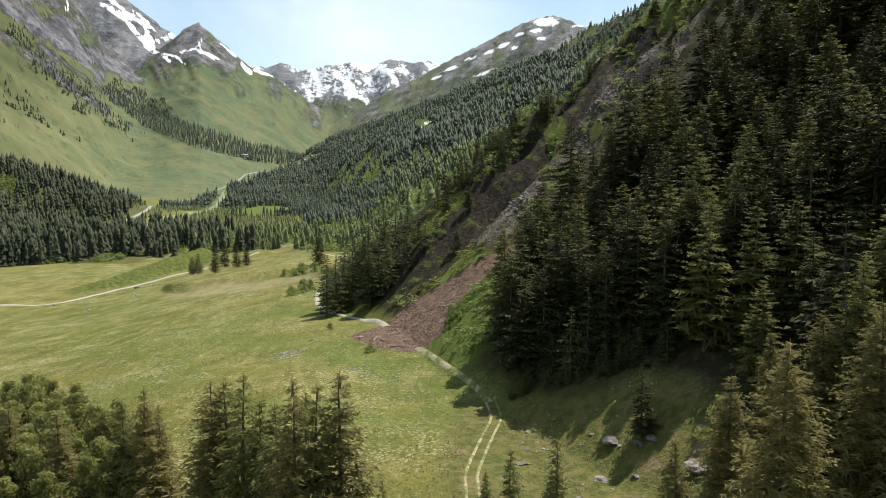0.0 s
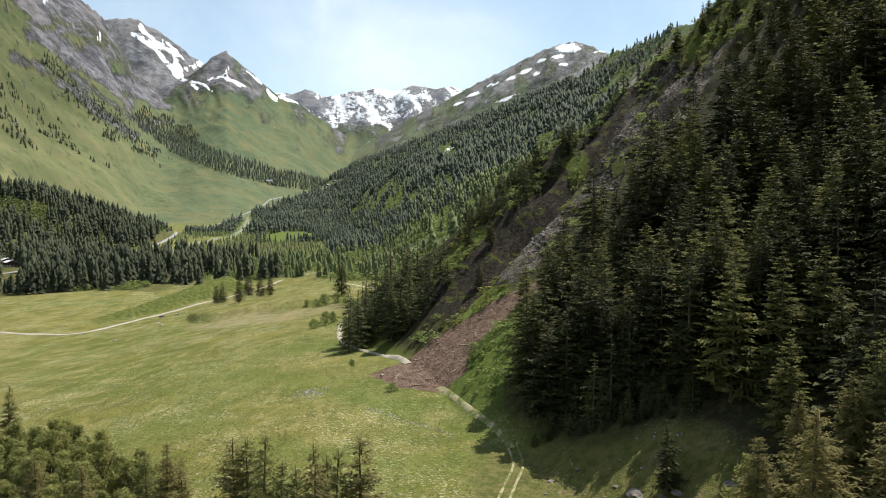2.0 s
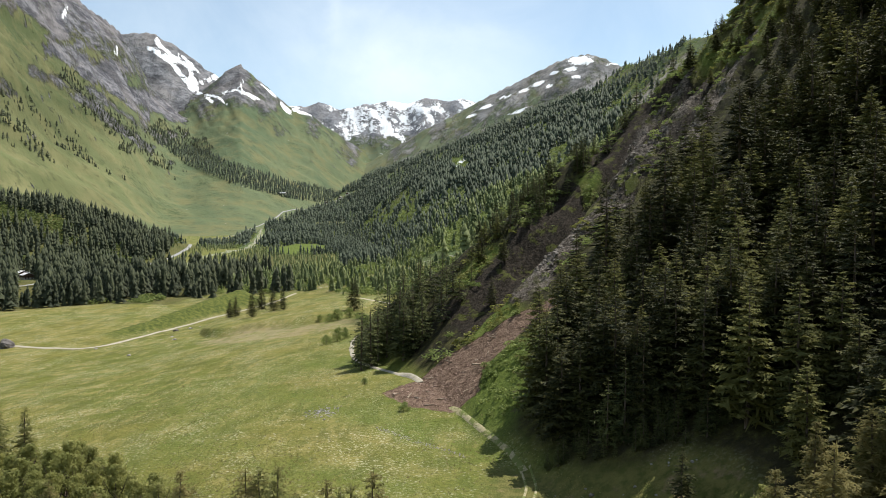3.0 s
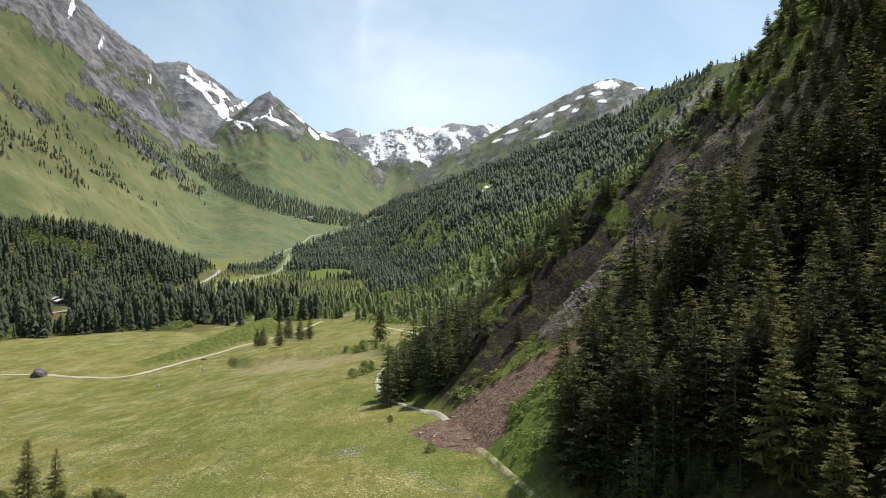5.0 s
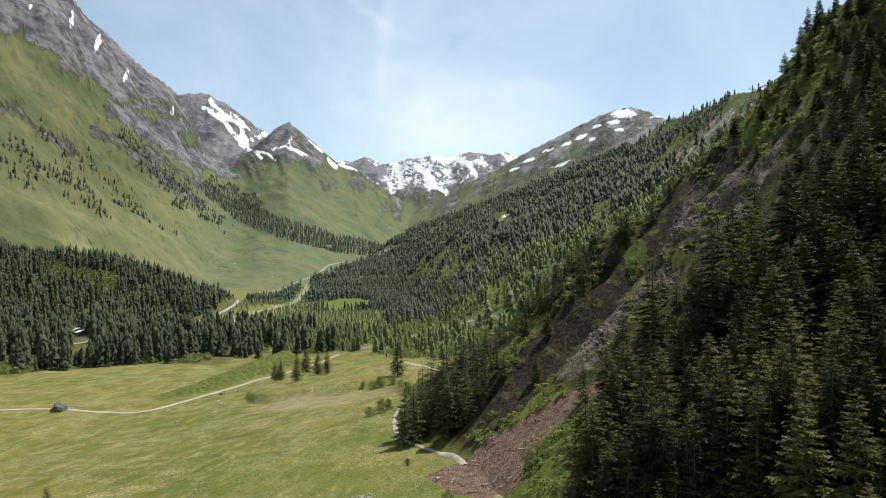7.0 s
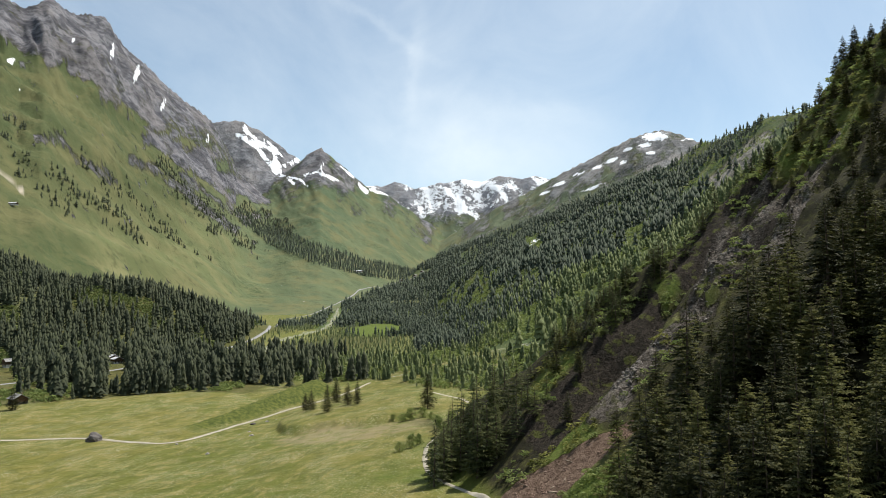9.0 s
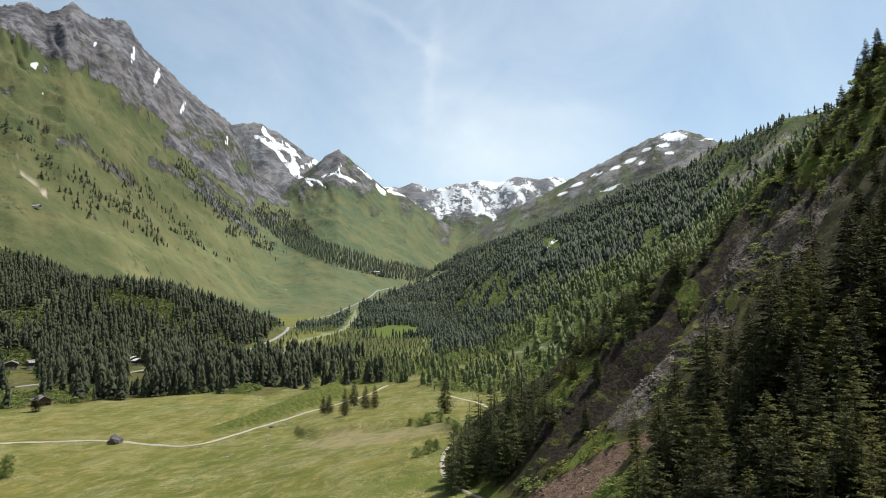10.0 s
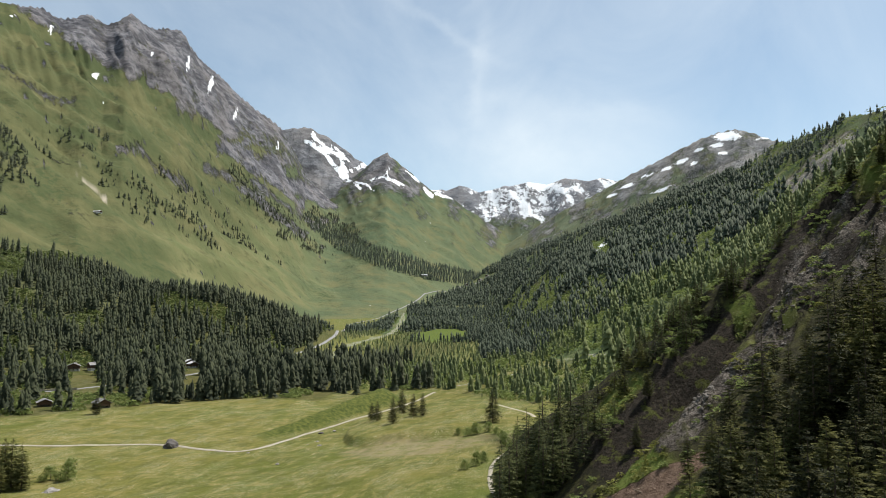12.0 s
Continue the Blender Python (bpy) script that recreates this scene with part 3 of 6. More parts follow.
KNOLL_WOOD = [(-360, 640), (-470, 640), (-500, 600), (-640, 600), (-960, 780), (-960, 1040), (-680, 1150), (-470, 1100), (-400, 900)]


RIVER = [(-335, 790), (-354, 868), (-362, 940), (-372, 1040), (-398, 1181), (-426, 1331), (-455, 1455), (-500, 1620), (-570, 1830)]
VALLEY_ROAD = [(-700, 330), (-560, 420), (-491, 483), (-446, 518), (-405, 640), (-384, 800), (-388, 880), (-415, 1003), (-490, 1200), (-588, 1490), (-644, 1687),
               (-686, 2085), (-692, 2285), (-706, 2470), (-714, 2650), (-690, 2760), (-640, 2820)]
MID_ROAD = [(-130, 575), (-97, 602), (-86, 626), (-74, 655), (-58, 664), (-42, 641), (-17, 602), (-3, 584)]
GLADE = [(-345, 1140), (-375, 1314), (-373, 1436), (-333, 1468), (-276, 1316), (-247, 1131), (-282, 1087)]
HOUSES = [(-527, 617, 22), (-439, 673, 16), (-363, 441, 12), (-404, 436, 12)]


# lines of rock in bearing and elevation from the meadow, with width and bareness
OUTCROPS = [([(-31.4, 12.1), (-29.9, 11.3), (-28.2, 10.1), (-26.9, 9.7), (-24.2, 8.5)], 0.75, 0.78), ([(-38.8, 11.4), (-37.3, 11.2), (-35.9, 10.1), (-34.0, 8.9)], 0.45, 0.62),
            ([(-32.6, 10.3), (-31.2, 10.0), (-29.0, 8.6), (-26.8, 6.7), (-25.0, 5.4)], 0.6, 0.60), ([(-27.6, 11.2), (-26.8, 9.6), (-25.5, 9.4), (-23.3, 8.4)], 0.9, 0.85),
            ([(-29.0, 9.6), (-26.0, 7.4), (-24.0, 6.2)], 0.4, 0.58), ([(-46.5, 16.0), (-44.0, 14.6), (-42.0, 14.2)], 0.3, 0.52)]
COULOIRS = [([(-25.2, 12.9), (-24.3, 12.6), (-23.6, 12.0), (-22.9, 11.2), (-22.1, 10.6), (-21.1, 10.8), (-20.2, 11.4)], 0.34), ([(-24.6, 13.5), (-23.6, 12.5), (-22.7, 12.0), (-21.9, 11.2)], 0.26),
            ([(-22.7, 10.5), (-21.5, 9.9), (-20.6, 9.3)], 0.20), ([(-23.0, 12.7), (-21.6, 11.4)], 0.18), ([(-19.9, 10.0), (-18.9, 10.3), (-18.0, 10.0), (-17.2, 9.6)], 0.24),
            ([(-18.3, 11.2), (-18.7, 10.3)], 0.16), ([(-17.0, 10.8), (-16.0, 10.0)], 0.15), ([(-15.6, 9.5), (-14.9, 8.8)], 0.28), ([(-21.8, 9.9), (-20.3, 9.7), (-19.6, 9.2)], 0.16), ([(-14.6, 9.0), (-13.2, 8.7)], 0.22)]


def masks(x, y, z, which, nz):
    r, az = np.hypot(x, y), np.degrees(np.arctan2(x, y))
    el = np.degrees(np.arctan2(z - EYE, r))
    rise, q = spur_rise(x, y), ravine(x, y)
    low = which == 0
    lush = soft_poly(x, y, LUSH, 6) + 0.55 * step(-95, -40, x) * (1 - step(10, 30, rise)) * (1 - step(262, 290, y)) * step(80, 120, y) * low * (0.5 + 0.7 * fbm(x / 22, y / 22, 3, 8))
    d, u = seg_dist(x, y, DAM)
    dam = (1 - step(5 + 10.5 * u, 6.5 + 11.5 * u, d)) * step(0.02, 0.12, u)
    dry = 0.6 * soft_poly(x, y, BARE, 7) + soft_poly(x, y, [(8, 80), (12, 108), (18, 100), (20, 76)], 6) * 0.55
    glade = soft_poly(x, y, GLADE, 15)
    lush = np.clip(lush + glade + 0.25 * step(560, 760, y) * low, 0, 1)
    rubble = soft_poly(x, y, DEBRIS, 3)
    on_spur = step(4, 14, rise) * low * (y < 330) * (y > -300)
    torn = fbm(x / 12, y / 12, 4, 19)
    small = fbm(x / 4.5, y / 4.5, 3, 23)
    bed = np.exp(-((q - 6 - 3 * torn) / 8.5) ** 2) * step(23, 30, rise) * (1 - step(56, 66, rise))
    seams = ridged((q + 2 * torn) / 4.0, rise / 26, 3, 25)
    ledges = np.exp(-((q - 3) / 11.0) ** 2) * step(48, 56, rise) * (1 - step(80, 92, rise))
    # bank and upper slope lie in shade; the dark rock colour carries it
    bank = step(15, 22, q + 3 * torn) * (1 - step(44, 52, q + 4 * torn)) * step(13, 19, rise) * (1 - 0.6 * step(66, 72, rise) * (1 - step(78, 84, rise)))
    upper = step(80, 90, rise) * step(-14, -6, q) * (1 - step(38, 46, q))
    below_top = 1 - step(117, 125, rise + 4 * torn)
    streak = np.zeros(np.shape(x))
    for line, wide, _ in STREAKS:
        streak = np.maximum(streak, np.exp(-(seg_dist(rise, q, line)[0] / (1.2 * wide)) ** 2))
    rock = np.clip(on_spur * np.maximum.reduce([0.95 * bed * (0.9 + 0.3 * small), np.clip(ledges * (0.55 + 0.25 * seams + 0.45 * small), 0, 1), (0.92 * bank + 0.1 * torn) * below_top, 0.9 * upper * below_top, streak]), 0, 1)
    pale = np.clip(on_spur * np.maximum.reduce([bed * (0.80 + 0.6 * small), 0.55 * ledges * (0.5 + 0.8 * small), streak * (1.1 + 0.6 * small)]), 0, 1)
    grassy = np.maximum.reduce([step(46, 52, q) * (1 - step(72, 82, q)) * step(22, 27, rise) * (1 - step(40, 46, rise)),
                                step(-8, -2, q) * (1 - step(15, 22, q)) * step(12, 17, rise) * (1 - step(24, 30, rise)),
                                step(120, 126, rise + 4 * torn) * (1 - step(150, 165, rise)) * step(-30, -20, q) * (1 - step(34, 42, q)) * (0.45 + 0.6 * torn),
                                0.8 * ledges * (1 - step(-0.2, 0.4, 0.5 * seams + small)), step(28, 32, q) * (1 - step(40, 46, q)) * step(68, 72, rise) * (1 - step(77, 82, rise))])
    lush = np.clip(lush + on_spur * grassy * (0.85 + 0.4 * small), 0, 1)
    # dark floor colour, carried out to the edge of the forest's shadow
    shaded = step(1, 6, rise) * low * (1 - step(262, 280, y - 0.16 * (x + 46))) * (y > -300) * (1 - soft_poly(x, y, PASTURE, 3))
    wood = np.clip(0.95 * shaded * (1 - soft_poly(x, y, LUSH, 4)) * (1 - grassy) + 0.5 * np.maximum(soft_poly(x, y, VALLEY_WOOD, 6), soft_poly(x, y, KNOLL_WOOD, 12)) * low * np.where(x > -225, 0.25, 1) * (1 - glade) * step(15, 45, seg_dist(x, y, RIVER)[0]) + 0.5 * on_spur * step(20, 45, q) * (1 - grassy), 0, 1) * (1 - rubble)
    snow = np.zeros(np.shape(x))
    # rock of the mountains: steep and high
    names = list(MOUNTAINS)
    nn = fbm(az * 0.9, el * 0.7, 4, 61)
    m = which == names.index("rocky") + 1
    torn2 = fbm(az * 1.1, el * 1.5, 4, 63)
    edge = along(az, [(-60, 20.5), (-46.8, 20.2), (-44.7, 19.5), (-43.4, 19.3), (-42.1, 18.0), (-40.8, 17.2), (-39.6, 16.3), (-37.5, 16.4), (-35.9, 15.8), (-34.2, 14.7), (-33, 14.1), (-31.9, 13.3), (-30.4, 12.5), (-27.3, 11.4), (-25, 9.6), (-22, 7.6)])
    bare = 0.16 + (0.62 - 0.26 * step(-32, -28, az) * (1 - step(1.0, 2.6, el - edge))) * step(-0.5, 0.6, el - edge + 0.5 * torn2)
    # outcrops that slant down across the grass
    for line, wide, much in OUTCROPS:
        d, u = seg_dist(az, el, line)
        bare = np.maximum(bare, much * (1 - step(0.4 * wide, wide, d * (1.0 + 0.8 * torn2))))
    rock = np.where(m, np.clip(bare + 0.10 * torn2 - 0.12 * (1 - step(4, 7, el)), 0, 1), rock)
    scar = np.where(m, 1 - step(0.05, 0.16, seg_dist(az, el, [(-41.7, 9.4), (-40.8, 8.7), (-39.6, 7.6)])[0] + 0.12 * torn2), 0.0)
    scar = np.maximum(scar, np.where(m, 0.8 * (1 - step(0.03, 0.10, seg_dist(az, el, [(-41.4, 10.0), (-40.9, 9.7)])[0] + 0.1 * torn2)), 0.0))
    m = (which == names.index("snowy") + 1)
    rock = np.where(m, 0.95, rock)
    gaps = fbm(az * 2.2, el * 3.0, 3, 71)
    chutes = np.zeros(np.shape(x))
    for line, wide in COULOIRS:
        chutes = np.maximum(chutes, 0.98 - 0.95 * seg_dist(az, el, line)[0] / wide)
    chutes = np.clip(chutes + 0.26 * gaps, 0, 0.9)
    snow = np.where(m, chutes, snow)
    m = which == names.index("pointed") + 1
    rock = np.where(m, np.clip(0.42 + (el - along(az, [(-22, 8.6), (-18, 9.2), (-15, 8.4), (-9, 5.5)])) * 0.17 + 0.28 * nn, 0, 1), rock)
    snow = np.where(m, chutes, snow)
    m = which == names.index("headwall") + 1
    fall = ridged(az * 0.55 + 0.55 * el, el * 0.5 - az * 0.12, 4, 81) + 0.6 * ridged(az * 1.3 - 0.6 * el, el * 0.8, 3, 83)
    rock = np.where(m, np.clip(0.30 + (el - 6.3) * 0.35, 0, 1), rock)
    cover = along(az, [(-15, 0.52), (-13.4, 0.30), (-12, 0.40), (-10.5, 0.56), (-9, 0.44), (-7.5, 0.66), (-5.5, 0.60), (-4.0, 0.40), (-2.5, 0.50), (-1, 0.62), (2, 0.5)])
    snow = np.where(m, np.clip(cover - 0.17 + 0.22 * fall - 0.06 * np.maximum(0, 8.6 - el) - 0.16 * np.maximum(0, 7.4 - el), 0, 0.95), snow)
    m = which == names.index("round") + 1
    rock = np.where(m, np.clip(0.36 + (el - along(az, [(-9, 5), (-2, 7.4), (4, 8.8), (10, 10)])) * 0.16 + 0.25 * nn, 0, 1), rock)
    for a, e, wa, we in ((8.1, 12.72, 1.0, 0.34), (7.2, 12.1, 0.45, 0.18), (6.0, 11.9, 0.4, 0.15), (4.7, 11.1, 0.6, 0.16), (3.6, 10.6, 0.45, 0.13), (7.7, 11.5, 0.4, 0.16),
                         (2.2, 10.2, 0.6, 0.13), (0.6, 9.4, 0.7, 0.12), (3.2, 9.0, 0.9, 0.14), (10.5, 12.35, 0.5, 0.1), (-0.6, 8.7, 0.5, 0.1), (5.6, 10.9, 0.3, 0.12)):
        du, dv = (az - a), (el - e) - 0.32 * (az - a) * (a < 7)
        snow = np.where(m, np.maximum(snow, np.clip(1.05 - 0.55 * np.hypot(du / wa, dv / we), 0, 1)), snow)
    m = which == names.index("wooded") + 1
    rock = np.where(m, np.clip(0.72 * (1 - step(0.2, 1.3, seg_dist(az, el, [(12.3, 8.8), (14.3, 10.2), (15.8, 11.6)])[0])) + 0.10 + 0.22 * nn, 0, 1), rock)
    for a, e, wa, we in ((-1.45, 4.75, 0.42, 0.16),):
        snow = np.where(m, np.maximum(snow, np.clip(1.05 - 0.5 * np.hypot((az - a) / wa, ((el - e) - 0.6 * (az - a)) / we), 0, 1)), snow)
    m = which == names.index("rocky") + 1
    for a, e, wa, we, k in ((-40.6, 16.3, 0.35, 0.25, 0), (-40.0, 14.6, 0.1, 0.25, 0), (-43.6, 19.0, 0.15, 0.5, 0), (-32.5, 16.6, 0.22, 0.8, 0), (-30.6, 14.6, 0.18, 0.6, 0.5),
                            (-34.2, 18.0, 0.14, 0.8, -1), (-27.3, 12.4, 0.12, 0.5, 0), (-36.8, 18.4, 0.12, 0.3, 0), (-46.0, 19.4, 0.3, 0.12, 0)):
        snow = np.where(m, np.maximum(snow, np.clip(1.0 - 0.62 * np.hypot(((az - a) - (k * 0.15 + 0.22) * (el - e)) / wa, (el - e) / we), 0, 0.95)), snow)
    # where the far slopes' haze goes into the grass colour
    haze_tint = step(-31, -22, az) * ((which == 1) | (which == 3))
    # low far pastures: yellower mown grass plus haze painted as paler colour
    hazy_grass = 0.7 * step(-40, -33, az) * (1 - 0.75 * step(-29, -21, az)) * (1 - step(3.5, 9.0, el)) * (r > 1000) * (0.7 + 0.5 * fbm(x / 120, y / 120, 3, 68))
    return dict(haze_tint=haze_tint, hazy_grass=np.clip(hazy_grass, 0, 1), rough=soft_poly(x, y, PASTURE, 4), dam=dam, scar=scar, pale=pale, lush=lush, dry=np.clip(dry, 0, 1), rubble=rubble, rock=rock, wood=wood, snow=snow)


def fast_mesh(name, verts, faces, attributes=None, smooth=True, face_material=None):
    """A mesh from arrays; faces all with the same number of corners."""
    me = bpy.data.meshes.new(name)
    verts, faces = np.asarray(verts, np.float32), np.asarray(faces, np.int32)
    me.vertices.add(len(verts))
    me.vertices.foreach_set("co", verts.ravel())
    k = faces.shape[1]
    me.loops.add(faces.size)
    me.loops.foreach_set("vertex_index", faces.ravel())
    me.polygons.add(len(faces))
    me.polygons.foreach_set("loop_start", np.arange(len(faces), dtype=np.int32) * k)
    me.polygons.foreach_set("use_smooth", np.full(len(faces), smooth))
    for key, v in (attributes or {}).items():
        me.attributes.new(key, "FLOAT", "POINT").data.foreach_set("value", np.asarray(v, np.float32))
    me.update(calc_edges=True)
    return me


def build_land():
    az = np.concatenate([np.arange(-180, -52, 2.0), np.arange(-52, 37, 0.15), np.arange(37, 180, 2.0)])
    rad = np.concatenate([[0.0, 10, 20, 30, 40, 50], np.geomspace(60, 148, 50), np.geomspace(150, 330, 130), np.geomspace(334, 1900, 150), np.geomspace(1915, 5200, 150)])
    a, r = np.meshgrid(np.radians(az), rad)
    x, y = r * np.sin(a), r * np.cos(a)
    z, which = land(x, y)
    n, k = len(rad), len(az)
    idx = np.arange(n * k).reshape(n, k)
    nxt = np.roll(idx, -1, axis=1)
    faces = np.stack([idx[:-1], nxt[:-1], nxt[1:], idx[1:]], -1)[:, :, ::-1].reshape(-1, 4)
    form = which[:-1].reshape(-1)
    verts = np.stack([x, y, z], -1).reshape(-1, 3)
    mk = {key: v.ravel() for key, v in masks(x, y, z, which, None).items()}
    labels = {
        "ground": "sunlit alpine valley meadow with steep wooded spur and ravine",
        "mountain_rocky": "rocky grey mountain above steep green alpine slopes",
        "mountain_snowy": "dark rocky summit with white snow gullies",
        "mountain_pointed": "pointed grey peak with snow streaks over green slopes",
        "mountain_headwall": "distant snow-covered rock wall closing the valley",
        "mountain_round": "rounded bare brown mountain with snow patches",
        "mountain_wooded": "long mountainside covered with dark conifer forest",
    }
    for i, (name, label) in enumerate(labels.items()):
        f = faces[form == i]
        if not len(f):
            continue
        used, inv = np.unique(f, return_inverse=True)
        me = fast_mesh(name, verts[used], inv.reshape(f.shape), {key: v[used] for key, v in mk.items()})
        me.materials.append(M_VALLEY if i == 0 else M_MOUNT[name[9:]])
        tagged(new(name, me), label, "ground" if i == 0 else "mountain", kind="structure")


build_land()


def height(x, y):
    return float(land(np.array([x]), np.array([y]))[0][0])


# ================= conifers and bushes =================
def part(name, me, mat, parent=None, label="", m=None):
    if not me.materials:
        me.materials.append(mat)
    ob = new(name, me)
    ob.parent = parent
    if m is not None:
        ob.matrix_basis = m
    return tagged(ob, label)


def trunk_mesh(h, r0, sides=7, lean=0.0, rnd=random):
    v, f = [], []
    rings = 7
    for i in range(rings):
        u = i / (rings - 1)
        cx, cy = lean * u * u * h, 0.012 * h * math.sin(3 * u)
        rr = r0 * (1 - u) ** 0.8 + 0.015 + (0.35 * r0 if i == 0 else 0)
        for k in range(sides):
            t = 2 * math.pi * k / sides
            v.append((cx + rr * math.cos(t), cy + rr * math.sin(t), u * h * 0.98 - (0.6 if i == 0 else 0)))
    for i in range(rings - 1):
        for k in range(sides):
            f.append((i * sides + k, i * sides + (k + 1) % sides, (i + 1) * sides + (k + 1) % sides, (i + 1) * sides + k))
    return fast_mesh("trunk", v, f)


def crown_mesh(h, radius, seed, whorls=22, arms=6, twigs=5, base=0.10, power=0.72, droop=0.25, ragged=0.3, fan=1):
    """A conifer's crown: whorls of drooping branches, each with pairs of needle sprays."""
    rnd = random.Random(seed)
    tris = []

    def add(a, b, c):
        tris.append((a, b, c))
    for w in range(whorls):
        u = base + (0.985 - base) * (w + rnd.uniform(-0.35, 0.35)) / (whorls - 1)
        u = min(max(u, base), 0.985)
        reach = radius * ((1 - u) / (1 - base)) ** power * (1 if u > base + 0.08 else 0.8)
        turn = rnd.uniform(0, 6.28)
        for k in range(arms):
            if rnd.random() < 0.10 + 0.12 * ragged:
                continue
            t = turn + 2 * math.pi * (k + rnd.uniform(-0.3, 0.3)) / arms
            L = (reach + 0.02 * h * (1 - u)) * rnd.uniform(1 - ragged, 1 + 0.6 * ragged) + (0.12 if fan == 1 else 0.38)
            d = Vector((math.cos(t), math.sin(t), 0))
            s = Vector((-math.sin(t), math.cos(t), 0))
            z0 = min(0.985, max(base, u + rnd.uniform(-0.55, 0.55) * (0.985 - base) / whorls)) * h
            fall = droop * (1.15 - 0.9 * u) * rnd.uniform(0.6, 1.4)

            def at(q):
                return d * (L * q) + Vector((0, 0, z0 + L * (0.10 * q - fall * q + 0.25 * fall * q ** 3)))
            add(at(0.05) + s * 0.05 * L, at(0.05) - s * 0.05 * L, at(1.02))
            for j in range(twigs):
                q = 0.18 + 0.8 * (j + rnd.uniform(0.1, 0.9)) / twigs
                p = at(q) + (Vector((0, 0, 0)) if fan == 1 else Vector((rnd.gauss(0, 0.05), rnd.gauss(0, 0.05), rnd.gauss(0, 0.07))) * L)
                for side in (-1, 1):
                    for m in range(fan):
                        ln = L * ((0.40 if fan == 1 else 0.30) * (1.08 - q) + (0.10 if fan == 1 else 0.07)) * rnd.uniform(0.6, 1.35)
                        ahead = rnd.uniform(0.25, 0.8)
                        sag = rnd.uniform(-0.55, 0.05)
                        tip = p + s * (side * ln * rnd.uniform(0.7, 1)) + d * (ln * ahead) + Vector((0, 0, ln * sag))
                        wd = (0.10 * L + 0.05) if fan == 1 else (0.042 * L + 0.03)
                        o = Vector((0, 0, rnd.uniform(-0.5, 0.5) * wd))
                        add(p - d * (0.5 * wd) + o, p + d * (0.5 * wd) - o, tip)
    # leading shoot
    for k in range(3):
        t = 2.1 * k
        add(Vector((0.10 * math.cos(t), 0.10 * math.sin(t), 0.93 * h)), Vector((-0.10 * math.cos(t), -0.10 * math.sin(t), 0.93 * h)), Vector((0, 0, h * 1.01)))
    v = [tuple(p) for tri in tris for p in tri]
    return fast_mesh("crown", v, np.arange(len(v)).reshape(-1, 3), smooth=False)


def conifer(kind, seed, h, radius, label, **kw):
    root = new(kind)
    part("trunk", trunk_mesh(h, h * 0.014 + 0.03, lean=random.Random(seed).uniform(-0.012, 0.012)), M_BARK, root)
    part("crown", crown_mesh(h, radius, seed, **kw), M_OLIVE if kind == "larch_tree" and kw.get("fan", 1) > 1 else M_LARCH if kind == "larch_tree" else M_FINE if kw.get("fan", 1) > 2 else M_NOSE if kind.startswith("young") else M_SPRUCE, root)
    return tagged(root, label, "tree")


class Grove:
    """Kinds of one tree, set out as copies."""

    def __init__(self, kinds, group):
        self.kinds, self.used, self.group = kinds, [False] * len(kinds), group

    def plant(self, i, x, y, size, turn, sink=0.25, tilt=0.0):
        i %= len(self.kinds)
        m = Matrix.Translation((x, y, height(x, y) - sink)) @ Matrix.Rotation(tilt, 4, "X") @ Matrix.Rotation(turn, 4, "Z")
        wide = size * (1 + 0.12 * math.sin(turn * 7))
        m = m @ Matrix.Diagonal((wide, wide, size, 1))
        if not self.used[i]:
            self.used[i] = True
            ob = self.kinds[i]
            ob.matrix_basis = m
        else:
            ob = copy_thing(self.kinds[i], Matrix.Identity(4))
            ob.matrix_basis = m
        tagged(ob, group=self.group)
        return ob


def far_tree(levels, points, seed, ragged=0.30):
    """A plain conifer of unit height for distant woods: overlapping ragged tiers of boughs."""
    rnd = random.Random(seed)
    v, f = [], []
    full = rnd.uniform(0.50, 0.72)
    for i in range(levels):
        u0 = 0.05 + 0.80 * i / levels
        u1 = min(1.0, u0 + 0.24 + 0.30 / levels)
        rr = 0.150 * (1 - u0) ** full
        o = len(v)
        v.append((rnd.uniform(-0.01, 0.01), rnd.uniform(-0.01, 0.01), 1.0 if i == levels - 1 else u1))
        tw, ox, oy = rnd.uniform(0, 6), rnd.uniform(-0.18, 0.18) * rr, rnd.uniform(-0.18, 0.18) * rr
        for k in range(2 * points):
            t = tw + math.pi * k / points
            a = rr * (rnd.uniform(1 - ragged, 1 + ragged) if k % 2 == 0 else rnd.uniform(0.60, 0.80))
            v.append((ox + a * math.cos(t), oy + a * math.sin(t), u0 + (0 if k % 2 == 0 else 0.045) + rnd.uniform(-0.03, 0.03)))
        for k in range(2 * points):
            f.append((o, o + 1 + k, o + 1 + (k + 1) % (2 * points)))
    return np.array(v), np.array(f)


def far_bush(n, seed):
    """A leafy clump of unit width: many small tilted leaf sprays round a lumpy dome."""
    rnd = random.Random(seed)
    v = []
    for _ in range(n):
        t, c = rnd.uniform(0, 6.283), rnd.uniform(0.05, 1)
        w = math.sqrt(1 - c * c) if c < 1 else 0
        R = rnd.uniform(0.36, 0.55)
        p = Vector((R * w * math.cos(t), R * w * math.sin(t), 0.08 + 0.8 * R * 1.5 * c))
        a = Vector((rnd.gauss(0, 1), rnd.gauss(0, 1), rnd.gauss(0, 1))).normalized() * rnd.uniform(0.12, 0.22)
        b = a.cross(Vector((rnd.gauss(0, 1), rnd.gauss(0, 1), rnd.gauss(0, 1)))).normalized() * rnd.uniform(0.08, 0.16)
        v += [p - a, p + b, p + a - b * 0.4]
    return np.array([tuple(q) for q in v]), np.arange(3 * n).reshape(-1, 3)


